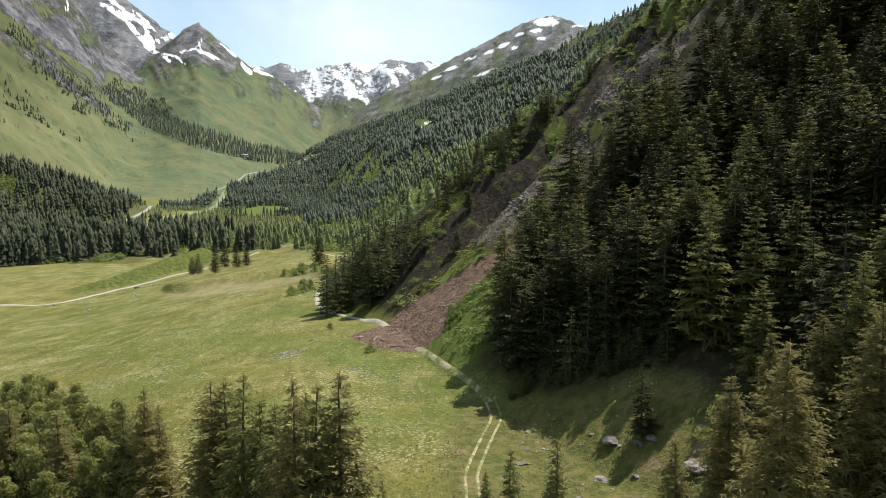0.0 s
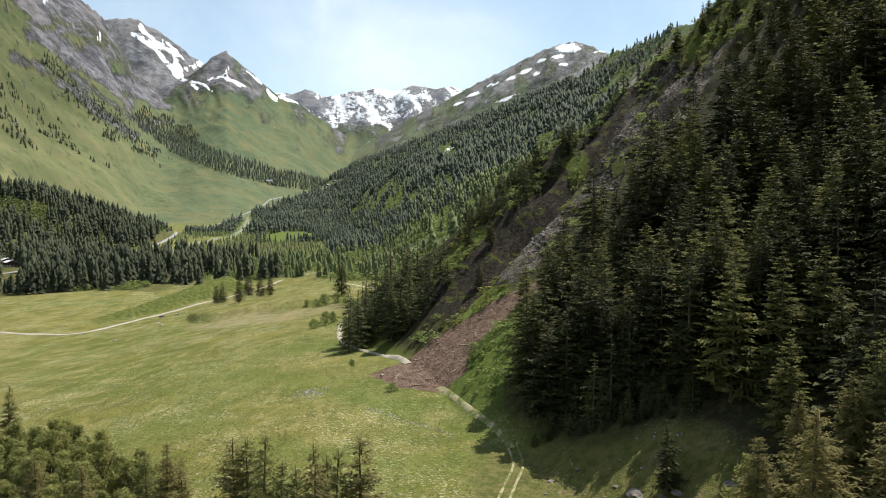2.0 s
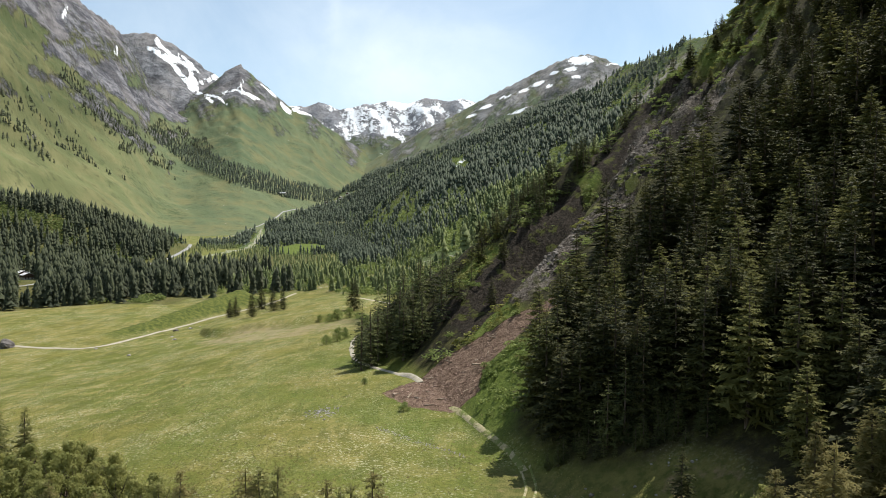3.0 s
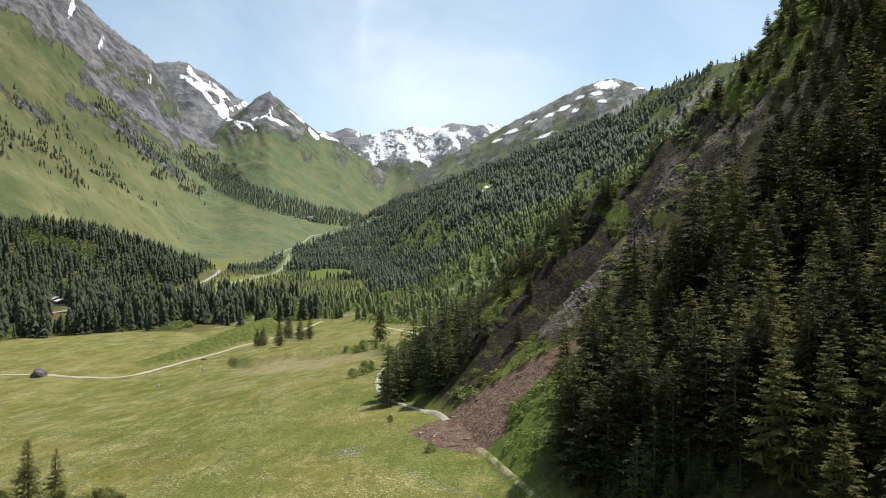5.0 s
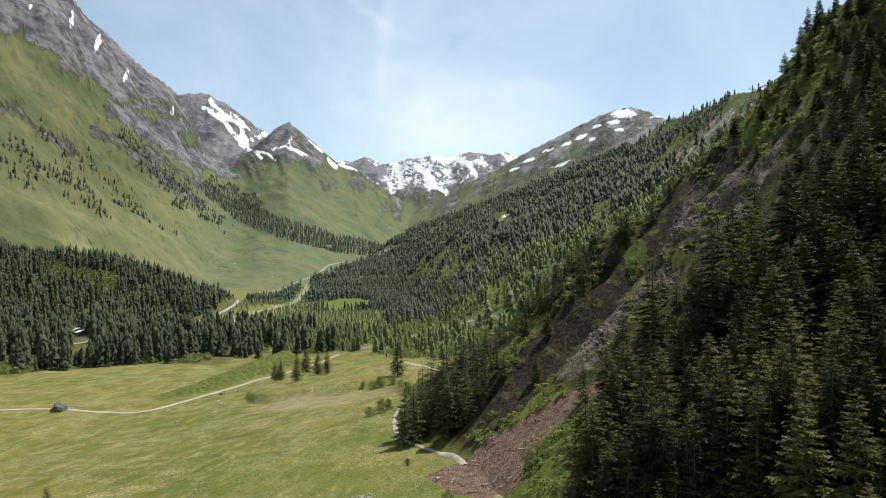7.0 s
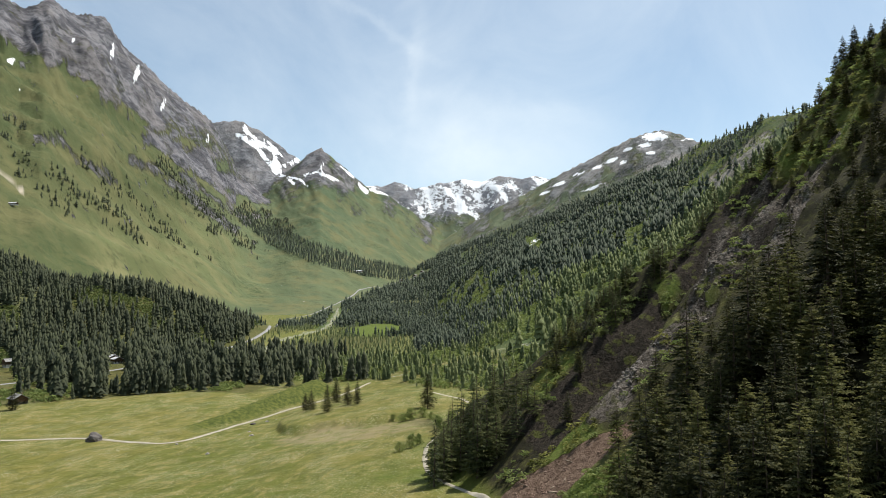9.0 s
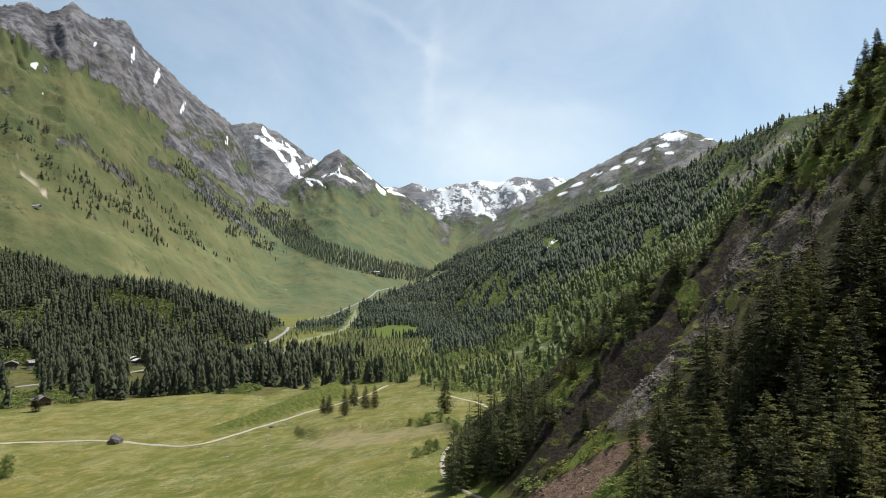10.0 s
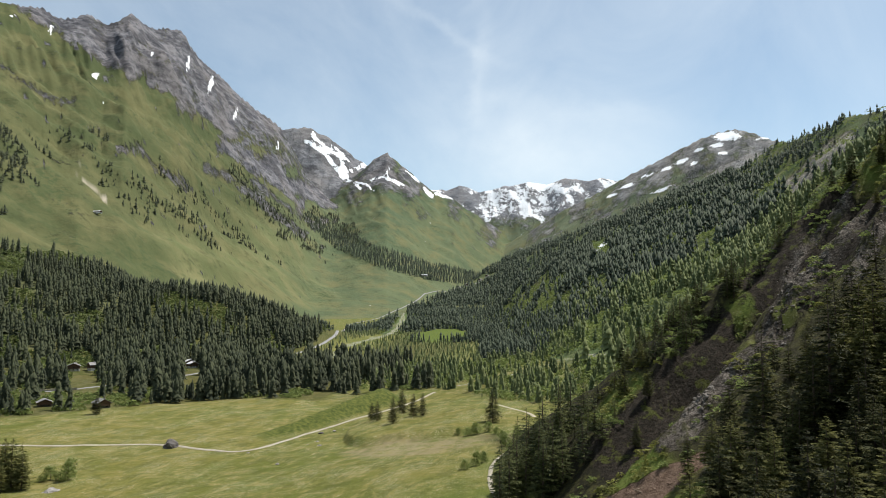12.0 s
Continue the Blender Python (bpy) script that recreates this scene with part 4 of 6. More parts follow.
def scatter_mesh(name, kinds, x, y, z, size, wide, mat, label, category, seed=1, smooth=False):
    rng = np.random.default_rng(seed)
    vs, fs, ts, o = [], [], [], 0
    pick = rng.integers(0, len(kinds), len(x))
    for k, (v, f) in enumerate(kinds):
        s = np.where(pick == k)[0]
        if not len(s):
            continue
        t = rng.uniform(0, 2 * np.pi, len(s))
        c, n = np.cos(t)[:, None], np.sin(t)[:, None]
        X = (v[None, :, 0] * c - v[None, :, 1] * n) * (size[s] * wide[s])[:, None] + x[s][:, None]
        Y = (v[None, :, 0] * n + v[None, :, 1] * c) * (size[s] * wide[s])[:, None] + y[s][:, None]
        Z = v[None, :, 2] * size[s][:, None] + z[s][:, None]
        vs.append(np.stack([X, Y, Z], -1).reshape(-1, 3))
        fs.append((f[None] + (np.arange(len(s)) * len(v))[:, None, None] + o).reshape(-1, 3))
        ts.append(np.repeat(rng.uniform(0, 1, len(s)), len(v)))
        o += len(s) * len(v)
    if not vs:
        return None
    me = fast_mesh(name, np.concatenate(vs), np.concatenate(fs), {"tint": np.concatenate(ts)}, smooth=smooth)
    me.materials.append(mat)
    return tagged(new(name, me), label, category, kind="stuff")


def jittered(x0, x1, y0, y1, gap, seed):
    rng = np.random.default_rng(seed)
    gx, gy = np.meshgrid(np.arange(x0, x1, gap), np.arange(y0, y1, gap))
    return (gx + rng.uniform(-0.5, 0.5, gx.shape) * gap).ravel(), (gy + rng.uniform(-0.5, 0.5, gy.shape) * gap).ravel(), rng

# ================= woods =================
FAR_A = [far_tree(9, 5, s) for s in range(6)]
FAR_B = [far_tree(5, 4, s + 10) for s in range(5)]
FAR_C = [far_tree(3, 3, s + 20) for s in range(5)]
FAR_D = [far_tree(4, 3, s + 30) for s in range(5)]
BUSH_A = [far_bush(46, s) for s in range(5)]
BUSH_B = [far_bush(22, s + 9) for s in range(5)]


def in_view(x, y):
    a = np.degrees(np.arctan2(x, y))
    return (a > -56) & (a < 40) & (y > 0)


def plant_wood(name, x, y, keep, kinds, tall, mat, label, category, seed, wide=(1.15, 1.65), sink=0.5, scale=None):
    x, y = x[keep], y[keep]
    rng = np.random.default_rng(seed)
    z = land(x, y)[0] - sink
    size = rng.uniform(tall[0], tall[1], len(x)) * np.where(rng.random(len(x)) < 0.3, rng.uniform(0.5, 0.8, len(x)), 1.0) * (1.0 if scale is None else scale[keep])
    return scatter_mesh(name, kinds, x, y, z, size, rng.uniform(wide[0], wide[1], len(x)), mat, label, category, seed, kinds[0] is FAR_A[0] or kinds[0] is FAR_B[0] or kinds[0] is FAR_C[0] or kinds[0] is FAR_D[0])


def open_ground(x, y):
    """Where no tree stands: along the river and roads, round houses and in the glade."""
    o = (seg_dist(x, y, RIVER)[0] < 12) | (seg_dist(x, y, VALLEY_ROAD)[0] < 9) | (seg_dist(x, y, MID_ROAD)[0] < 13) | in_poly(x, y, GLADE)
    o |= (seg_dist(x * 1.035, y * 1.035, VALLEY_ROAD)[0] < 12) & (x < -440)
    o |= np.hypot(x + 555, y - 2660) < 110
    for hx, hy, gap in HOUSES:
        o |= np.hypot(x - hx, y - hy) < gap * 0.8
        # the view from the meadow side stays open
        o |= seg_dist(x, y, [(hx * 0.80, hy * 0.80), (hx, hy)])[0] < gap * 0.55
    return o


# conifers and thicket on the valley floor
x, y, rng = jittered(-900, 80, 300, 1900, 6.0, 5)
r = np.hypot(x, y)
floor_here = in_poly(x, y, VALLEY_WOOD) & in_view(x, y) & ~open_ground(x, y) & (spur_rise(x, y) - ravine(x, y) < 400)
ok = floor_here & (r < 820)
east = step(-330, -180, x)
patch = fbm(x / 65, y / 65, 3, 90)
light = step(-0.25, 0.30, patch + 0.55 * east - 0.35 * (1 - east) - 0.1 + 1.0 * (1 - step(-0.86, -0.76, x / y)) * step(-0.3, 0.3, patch))
meadow_gap = (fbm(x / 38, y / 38, 3, 92) > 0.30) & (x > -220)
pick = rng.random(len(x))
ok &= ~meadow_gap | (pick < 0.1)
shrubby = 1 - step(-0.84, -0.76, x / y)
ok &= (rng.random(len(x)) > 0.6 * shrubby * step(500, 560, r))
west = (x < -225) | ((y < 600) & (x < -150))
by_dam = (x > -240) & (x < -115) & (y < 575)
ok &= ~(by_dam & (y < 545))
plant_wood("valley_spruce_wood", x, y, ok & west & (pick > 0.42 + light * np.where(x > -225, 0.1, 0.5)), FAR_A, (15, 26), M_DARKWOOD, "dense dark spruce wood at the meadow's edge", "forest", 11, (1.1, 1.7))
plant_wood("valley_young_wood", x, y, ok & ~west & (pick > 0.40 + light * 0.25), FAR_A, (6, 16), M_YOUNG, "mixed young conifers with grassy gaps between", "forest", 21)
plant_wood("valley_alder_thicket", x, y, floor_here & (r < 820) & ~by_dam & (pick < np.maximum(light * np.where(west, 0.62, 0.5), 0.80 * shrubby)), BUSH_A, (3.5, 7.5), M_LEAF, "bright green alder thicket among the conifers", "shrubs", 12, (1.0, 1.5))
x, y, rng = jittered(-900, 80, 500, 1950, 7.2, 6)
r = np.hypot(x, y)
ok = in_poly(x, y, VALLEY_WOOD) & in_view(x, y) & (r >= 820) & ~open_ground(x, y) & (x / y > -0.48)
bearing = np.degrees(np.arctan2(x, y))
low_here = np.minimum(seg_dist(x, y, RIVER)[0] + 60 * (r > 1500), np.where((bearing > -24) & (bearing < -11) & (r < 1120), 30, 99))
light = step(0.0, 0.5, fbm(x / 90, y / 90, 3, 91))
pick = rng.random(len(x))
plant_wood("upper_valley_spruce_wood", x, y, ok & (pick > 0.1 + light * 0.5) & (low_here > 55), FAR_D, (10, 18), M_FOREST, "spruce wood farther up the valley floor", "forest", 13)
plant_wood("river_thicket", x, y, ok & (pick > 0.35) & (low_here <= 55), FAR_D, (4, 9), M_YOUNG, "low young trees along the gravelly river", "forest", 22)

# knoll
x, y, rng = jittered(-980, -300, 600, 1160, 7.0, 7)
ok = in_poly(x, y, KNOLL_WOOD)
ok &= ~open_ground(x, y)
leafy = 1 - step(-0.86, -0.76, x / y)
top_row = step(-0.2, 0.3, fbm(x / 60, y / 60, 2, 96) + 0.9) * (np.abs(np.hypot(x, y) - 1290) < 55) * (x / y < -0.62)
bright = np.clip(step(-0.1, 0.25, fbm(x / 80, y / 80, 3, 95) * 0.8 + 0.75 * leafy + 0.6 * step(800, 880, y + 0.45 * (x + 560)) - 0.6 - 1.3 * top_row * (x / y > -0.98)), 0, 0.97)
plant_wood("knoll_spruce_wood", x, y, ok & (rng.random(len(x)) > np.maximum(bright, 0.36)), FAR_B, (18, 27), M_DARKWOOD, "very dense dark spruce wood on a knoll", "forest", 14, (1.0, 1.5))
plant_wood("knoll_thicket", x, y, ok & (rng.random(len(x)) < bright), BUSH_B, (5, 13), M_SCRUB, "light green thicket on the knoll", "shrubs", 15, (1.2, 1.8))

# long wooded mountainside
x, y, rng = jittered(-700, 900, 380, 3300, 8.2, 8)
z, which = land(x, y)
r, az = np.hypot(x, y), np.degrees(np.arctan2(x, y))
el = np.degrees(np.arctan2(z - EYE, r))
ok = (which == 6) & in_view(x, y) & ~open_ground(x, y)
thin = 0.75 * fbm(x / 110, y / 110, 4, 97) + 0.45 * fbm(x / 34, y / 34, 2, 197)
clear = (np.hypot((az + 1.45) / 0.7, (el - 4.45) / 0.7) < 1) * 1.0 + step(0.32, 0.55, thin) * 0.95 + 0.93 * (1 - step(0.25, 0.95, seg_dist(az, el, [(11.8, 8.4), (14.3, 10.4), (16.5, 12.3), (18.0, 13.2)])[0] + 0.5 * thin))
shore = step(0.0, 0.25, fbm(x / 60, y / 60, 3, 98) + 0.55 * (1 - step(30, 110, z)) + 0.35 * (1 - step(45, 80, z)) * (r < 1000) + 0.06)
keep = ok & (rng.random(len(x)) > clear) & (rng.random(len(x)) > 0.88 * shore)
near = r < 1000
plant_wood("mountainside_spruce_forest", x, y, keep & near, FAR_B, (13, 25), M_YOUNG, "conifer forest on the steep mountainside", "forest", 16, (1.2, 1.8))
plant_wood("upper_mountainside_spruce_forest", x, y, keep & ~near & ((r < 1800) | (rng.random(len(x)) < 0.6)), FAR_C, (15, 28), M_FOREST, "distant conifer forest high on the mountainside", "forest", 17, (1.35, 2.0), scale=1 - 0.45 * step(9.0, 11.5, el) * step(7, 11, az))
plant_wood("mountainside_thicket", x, y, ok & ~keep & (rng.random(len(x)) < np.where(el > 8, 0.3, 0.95)) & (r < 1800), BUSH_B, (5, 10), M_LEAF, "light green broadleaf thicket in forest clearings", "shrubs", 18, (1.1, 1.7))

# shrubs along the ravine
x, y, rng = jittered(-30, 160, 165, 310, 2.6, 28)
rise, q, lot = spur_rise(x, y), ravine(x, y), fbm(x / 14, y / 14, 3, 58)
edge_row = (q > 44) & (q < 70) & (rise > 42) & (rise < 120) & (lot > -0.15) | (q > 27) & (q < 44) & (rise > 68) & (rise < 80) & (lot > 0)
inside = (q > -14) & (q < 10) & (rise > 60) & (rise < 90) & (lot > 0.35)
upper = (q > -30) & (q < 40) & (((rise > 84) & (rise < 120) & (lot > 0.75)) | ((rise > 118) & (rise < 165) & (lot > -0.25)))
plant_wood("ravine_shrubs", x, y, edge_row | inside | upper, BUSH_A, (1.2, 3.0), M_LEAF, "low olive green shrubs along the stony ravine", "shrubs", 29, (1.2, 1.8), sink=0.15)

# dark band of forest across the upper valley and loose trees on the alps
x, y, rng = jittered(-2400, -200, 900, 3900, 10.5, 9)
z, which = land(x, y)
r, az = np.hypot(x, y), np.degrees(np.arctan2(x, y))
el = np.degrees(np.arctan2(z - EYE, r))
top = along(az, [(-25, 7.2), (-22.5, 6.0), (-19, 4.6), (-15, 3.4), (-11, 2.6), (-9, 2.6)])
low = along(az, [(-25, 6.4), (-22.5, 4.4), (-19, 3.0), (-15, 2.0), (-11, 1.6), (-9, 1.6)])
band = ~open_ground(x, y) & (el < top) & (el > low) & (az > -25) & (az < -8) & ((which == 1) | (which == 3) | (which == 0))
ok = band & (rng.random(len(x)) < 0.9)
plant_wood("upper_valley_forest_belt", x, y, ok, FAR_C, (15, 24), M_FOREST, "dark forest belt across the foot of the far slopes", "forest", 19, (1.1, 1.5))
clump = fbm(x / 130, y / 130, 4, 99) + 0.5 * fbm(x / 40, y / 40, 2, 89)
frayed = 0.9 + 0.8 * fbm(az * 1.4, el * 1.6, 3, 88)
ok = (which == 1) & ~band & (el < along(az, [(-50, 8.5), (-43, 12.5), (-38, 12.3), (-30, 9.0), (-22, 5.5)])) & (el > along(az, [(-50, 3.0), (-42, 8.6), (-38, 6.4), (-33, 4.4), (-26, 2.8)])) & (rng.random(len(x)) < 0.55 * step(0.40, 0.75, clump))
for line, wide, much in (([(-38.0, 8.9), (-36.8, 8.1), (-35.2, 7.2), (-33.5, 6.2), (-32.3, 5.2)], 0.50, 1.0), ([(-41.1, 10.9), (-39.9, 9.7), (-38.7, 9.0)], 0.5, 0.6),
                         ([(-43.6, 11.0), (-42.6, 11.9), (-41.1, 12.1), (-39.6, 11.8)], 0.55, 0.45), ([(-30.3, 10.4), (-29.0, 8.6), (-27.7, 7.3), (-26.3, 5.8), (-24.1, 4.5)], 0.65, 0.7),
                         ([(-36.0, 10.2), (-34.0, 8.7), (-31.5, 6.6), (-29.5, 5.0)], 0.5, 0.45), ([(-24.5, 6.8), (-21.5, 5.8)], 0.8, 0.8)):
    ok |= ((which == 1) | (which == 3)) & (seg_dist(az, el, line)[0] * 1.0 < wide * frayed * 0.9) & (rng.random(len(x)) < much)
ok |= (which == 1) & (az > -49) & (az < -44.6) & (el > 8.2) & (el < 12.2) & (fbm(x / 90, y / 90, 2, 85) > -0.35)
ok &= (np.hypot(x + 1078, y - 1276) > 70) & (seg_dist(x, y, [(-1078, 1276), (-1010, 1195)])[0] > 30)
plant_wood("alp_trees", x, y, ok, FAR_C, (8, 19), M_DARKWOOD, "loose dark conifers dotted over the green alp", "forest", 20, (1.6, 2.3))

# ================= trees of the spur, the foreground and the meadow =================
NEAR = Grove([
    conifer("spruce_tree", 1, 21.0, 4.0, "tall spruce with drooping feathery boughs", whorls=32, arms=8, twigs=10, fan=3, power=0.82, ragged=0.35),
    conifer("spruce_tree", 2, 20.0, 4.3, "tall full spruce with dark drooping boughs", whorls=32, arms=8, twigs=10, fan=3, power=0.82, ragged=0.4),
    conifer("larch_tree", 3, 20.0, 4.6, "tall open larch with light green feathery twigs", whorls=34, arms=8, twigs=11, fan=2, power=0.8, ragged=0.45, droop=0.14),
    conifer("larch_tree", 4, 18.0, 3.9, "slim larch with thin olive green twigs", whorls=34, arms=8, twigs=11, fan=2, power=0.8, ragged=0.45, droop=0.16),
], "trees below the camera")
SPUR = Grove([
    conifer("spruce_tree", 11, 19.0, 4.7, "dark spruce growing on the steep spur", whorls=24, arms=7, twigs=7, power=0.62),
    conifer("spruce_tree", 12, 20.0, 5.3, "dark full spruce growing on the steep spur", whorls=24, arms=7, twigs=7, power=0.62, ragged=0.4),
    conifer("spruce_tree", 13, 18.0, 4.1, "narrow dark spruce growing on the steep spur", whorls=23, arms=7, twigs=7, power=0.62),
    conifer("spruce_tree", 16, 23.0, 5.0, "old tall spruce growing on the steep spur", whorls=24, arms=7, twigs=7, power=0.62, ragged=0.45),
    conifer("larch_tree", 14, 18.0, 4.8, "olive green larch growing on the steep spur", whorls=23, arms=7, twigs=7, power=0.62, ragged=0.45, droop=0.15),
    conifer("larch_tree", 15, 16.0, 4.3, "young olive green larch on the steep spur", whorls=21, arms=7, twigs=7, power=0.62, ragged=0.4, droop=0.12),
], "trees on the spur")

# row of trees below the camera: place, kind, height factor
for i, (tx, ty, kind, size) in enumerate((
        (-8.4, 56.9, 3, 1.22), (-10.1, 56.1, 0, 1.01), (-11.8, 54.7, 2, 1.10), (-14.1, 58.3, 1, 0.95), (-15.9, 61.0, 0, 0.88), (-17.7, 62.0, 0, 0.98),
        (-20.8, 66.8, 1, 0.94), (-22.1, 66.4, 2, 0.93), (-11.8, 59.8, 1, 0.97), (-31.5, 73.5, 3, 0.88), (-34.3, 74.5, 1, 0.71), (-30.6, 75.0, 2, 0.68),
        (6.0, 61.2, 0, 0.66), (10.0, 61.3, 0, 0.71), (19.5, 58.2, 3, 0.88), (30.4, 61.5, 2, 1.17), (29.5, 71.5, 3, 0.95),
        (39.5, 63.4, 2, 1.08), (38.5, 71.0, 2, 0.9), (36.0, 77.0, 3, 0.8), (43.0, 72.0, 1, 1.0), (4.4, 71.2, 1, 0.40))):
    NEAR.plant(kind, tx, ty, size, i * 1.7)

rng = np.random.default_rng(44)
spots = []


def free(px_, py_, gap):
    return all((px_ - a) ** 2 + (py_ - b) ** 2 > gap * gap for a, b in spots)


tries = 0
while len(spots) < 310 and tries < 40000:
    tries += 1
    tx, ty = rng.uniform(0, 165), rng.uniform(60, 300)
    rise, q = spur_rise(tx, ty), ravine(tx, ty)
    if rise < 4 or rise > 165 or math.degrees(math.atan2(tx, ty)) > 36 or ty > 270 + 0.16 * (tx + 46):
        continue
    open_slope = (-14 < q < 58 and rise < 122) or (56 < rise < 122 and -22 < q < 46) or (76 < rise < 122 and -38 < q < 46)
    if open_slope and rng.random() > 0.02:
        continue
    edge_of_ravine = (-42 if rise < 70 else -62) < q < -14 and rise < 122
    if edge_of_ravine and rng.random() > 0.55:
        continue
    top_slope = rise > 116 and q > -40
    if top_slope and rng.random() > 0.42:
        continue
    if bool(in_poly(tx, ty, LUSH)) or bool(in_poly(tx, ty, DEBRIS)) or not free(tx, ty, 5.0):
        continue
    if bool(in_poly(tx - 4.5, ty - 4.5, PASTURE)) or (rise < 12 and rng.random() < 0.3):
        continue
    spots.append((tx, ty))
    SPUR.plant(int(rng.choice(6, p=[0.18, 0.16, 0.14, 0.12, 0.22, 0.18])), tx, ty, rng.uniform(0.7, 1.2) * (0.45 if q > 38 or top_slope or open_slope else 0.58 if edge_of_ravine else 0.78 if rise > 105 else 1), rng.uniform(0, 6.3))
NOSE = Grove([
    conifer("young_spruce", 31, 15.0, 3.2, "young dark spruce on the nose of the spur", whorls=14, arms=7, twigs=5, power=0.6),
    conifer("young_spruce", 32, 13.0, 3.1, "small dark spruce on the nose of the spur", whorls=13, arms=7, twigs=5, power=0.6, ragged=0.4),
    conifer("young_larch", 33, 14.0, 3.2, "small olive green larch on the nose of the spur", whorls=13, arms=7, twigs=5, power=0.6, ragged=0.45, droop=0.14),
], "trees on the nose of the spur")
SPUR.plant(3, 26.2, 91.5, 0.42, 1.0)
for i in range(30):
    u = (i + rng.uniform(0.1, 0.9)) / 30
    tx, ty = 13 + 32 * u + rng.uniform(0, 4), 123 - 21 * u + rng.uniform(0, 5)
    SPUR.plant(i % 4, tx, ty, rng.uniform(0.75, 1.05), rng.uniform(0, 6.3))
# added undergrowth of young trees that closes and darkens the edge of the spur's forest
done = 0
while done < 80:
    tx, ty = rng.uniform(8, 75), rng.uniform(92, 165)
    rise = spur_rise(tx, ty)
    if 5 < rise < 60 and ravine(tx, ty) < -32 and not bool(in_poly(tx, ty, PASTURE)) and not bool(in_poly(tx, ty, LUSH)):
        NOSE.plant(int(rng.choice(2)), tx, ty, rng.uniform(0.45, 0.95), rng.uniform(0, 6.3))
        done += 1
# small dark spruces, added over the forest's cast shadow to deepen it
for i in range(110):
    u = rng.random()
    off = rng.uniform(1.5, 8.5)
    tx, ty = 10 + 32 * u + off * 0.75, 117 - 20 * u + 3.5 * abs(2 * u - 1) - 3.5 + off * 0.9
    NOSE.plant(int(rng.choice(2)), tx, ty, (0.16 + 0.05 * off) * rng.uniform(0.7, 1.2), rng.uniform(0, 6.3))
# clump at the nose of the spur, by the bend of the track
for i in range(30):
    tx, ty = -27 + rng.uniform(-9, 12), 222 + rng.uniform(-16, 26)
    NOSE.plant(int(rng.choice(3, p=[0.5, 0.35, 0.15])), tx, ty, rng.uniform(0.85, 1.4), rng.uniform(0, 6.3))
MEADOW = Grove([conifer("spruce_tree", 21, 13.0, 3.3, "single spruce standing on the open meadow", whorls=26, arms=9, twigs=6, fan=2, base=0.08, power=0.6, ragged=0.35, droop=0.2)], "trees on the meadow")
for i, (tx, ty, size) in enumerate(((-147, 415, 0.85), (-140, 405, 0.9), (-121, 376, 1.15), (-131, 425, 1.2), (-117, 402, 1.0), (-110, 397, 1.0), (-63, 360, 1.35), (-345, 418, 1.15))):
    MEADOW.plant(0, tx, ty, size, i * 2.1)


# ================= tracks, road and river =================
def ribbon(name, pts, width, mat, label, lift=0.12, step_m=2.0, kind="structure", category="road", wobble=0.12):
    """A strip laid on the land along a smooth line through pts."""
    p = [Vector(q) for q in pts]
    line = []
    for i in range(len(p) - 1):
        a, b, c, d = p[max(i - 1, 0)], p[i], p[i + 1], p[min(i + 2, len(p) - 1)]
        n = max(2, int((c - b).length / step_m))
        for k in range(n):
            t = k / n
            line.append(0.5 * ((2 * b) + (c - a) * t + (2 * a - 5 * b + 4 * c - d) * t * t + (3 * b - a - 3 * c + d) * t ** 3))
    line.append(p[-1])
    line = np.array([tuple(q) for q in line])
    tan = np.gradient(line, axis=0)
    tan /= np.linalg.norm(tan, axis=1)[:, None] + 1e-9
    nor = np.stack([-tan[:, 1], tan[:, 0]], -1)
    cols = 5
    w = width * (1 + wobble * fbm(np.arange(len(line)) * 0.35, np.zeros(len(line)), 3, 7))
    vs = []
    for k in range(cols):
        o = (k / (cols - 1) - 0.5) * w
        q = line + nor * o[:, None]
        edge = -0.3 if k in (0, cols - 1) else 0.0
        vs.append(np.column_stack([q, land(q[:, 0], q[:, 1])[0] + lift + edge]))
    v = np.stack(vs, 1).reshape(-1, 3)
    i = np.arange(len(line) - 1)[:, None] * cols + np.arange(cols - 1)[None]
    f = np.stack([i, i + cols, i + cols + 1, i + 1], -1).reshape(-1, 4)
    me = fast_mesh(name, v, f[:, ::-1])
    me.materials.append(mat)
    return tagged(new(name, me), label, category, kind=kind)


ribbon("road_meadow", [(-420, 300), (-302, 319), (-263, 333), (-240, 338), (-228, 337), (-206, 333), (-187, 336), (-179, 362), (-176, 395), (-166, 430), (-152, 470), (-145, 500), (-140, 540)],
       2.8, M_GRAVEL, "pale gravel farm road across the meadow and along the dam", lift=0.45)
for side in (-0.8, 0.8):
    ribbon("track_rut", [(3.7 + side, 70), (3.6 + side, 84.9), (3.9 + side, 91), (6.6 + side, 104), (8.6 + side, 113.2), (8.2 + side, 122)], 0.62, M_TRACK, "worn wheel rut of a grassy farm track", step_m=1.0, category="track")
ribbon("track_spur", [(8.2, 121), (5.4, 131), (0.9, 143), (-3.6, 155), (-6, 160)], 1.6, M_TRACK, "sandy farm track at the foot of the spur", step_m=1.5, category="track")
ribbon("track_bend", [(-14.5, 183), (-19.6, 195), (-31.5, 211), (-39.5, 227), (-44.5, 250), (-46, 271), (-43, 300)], 1.6, M_GRAVEL, "pale gravel track bending round the wooded spur", lift=0.3, step_m=1.5, category="track")

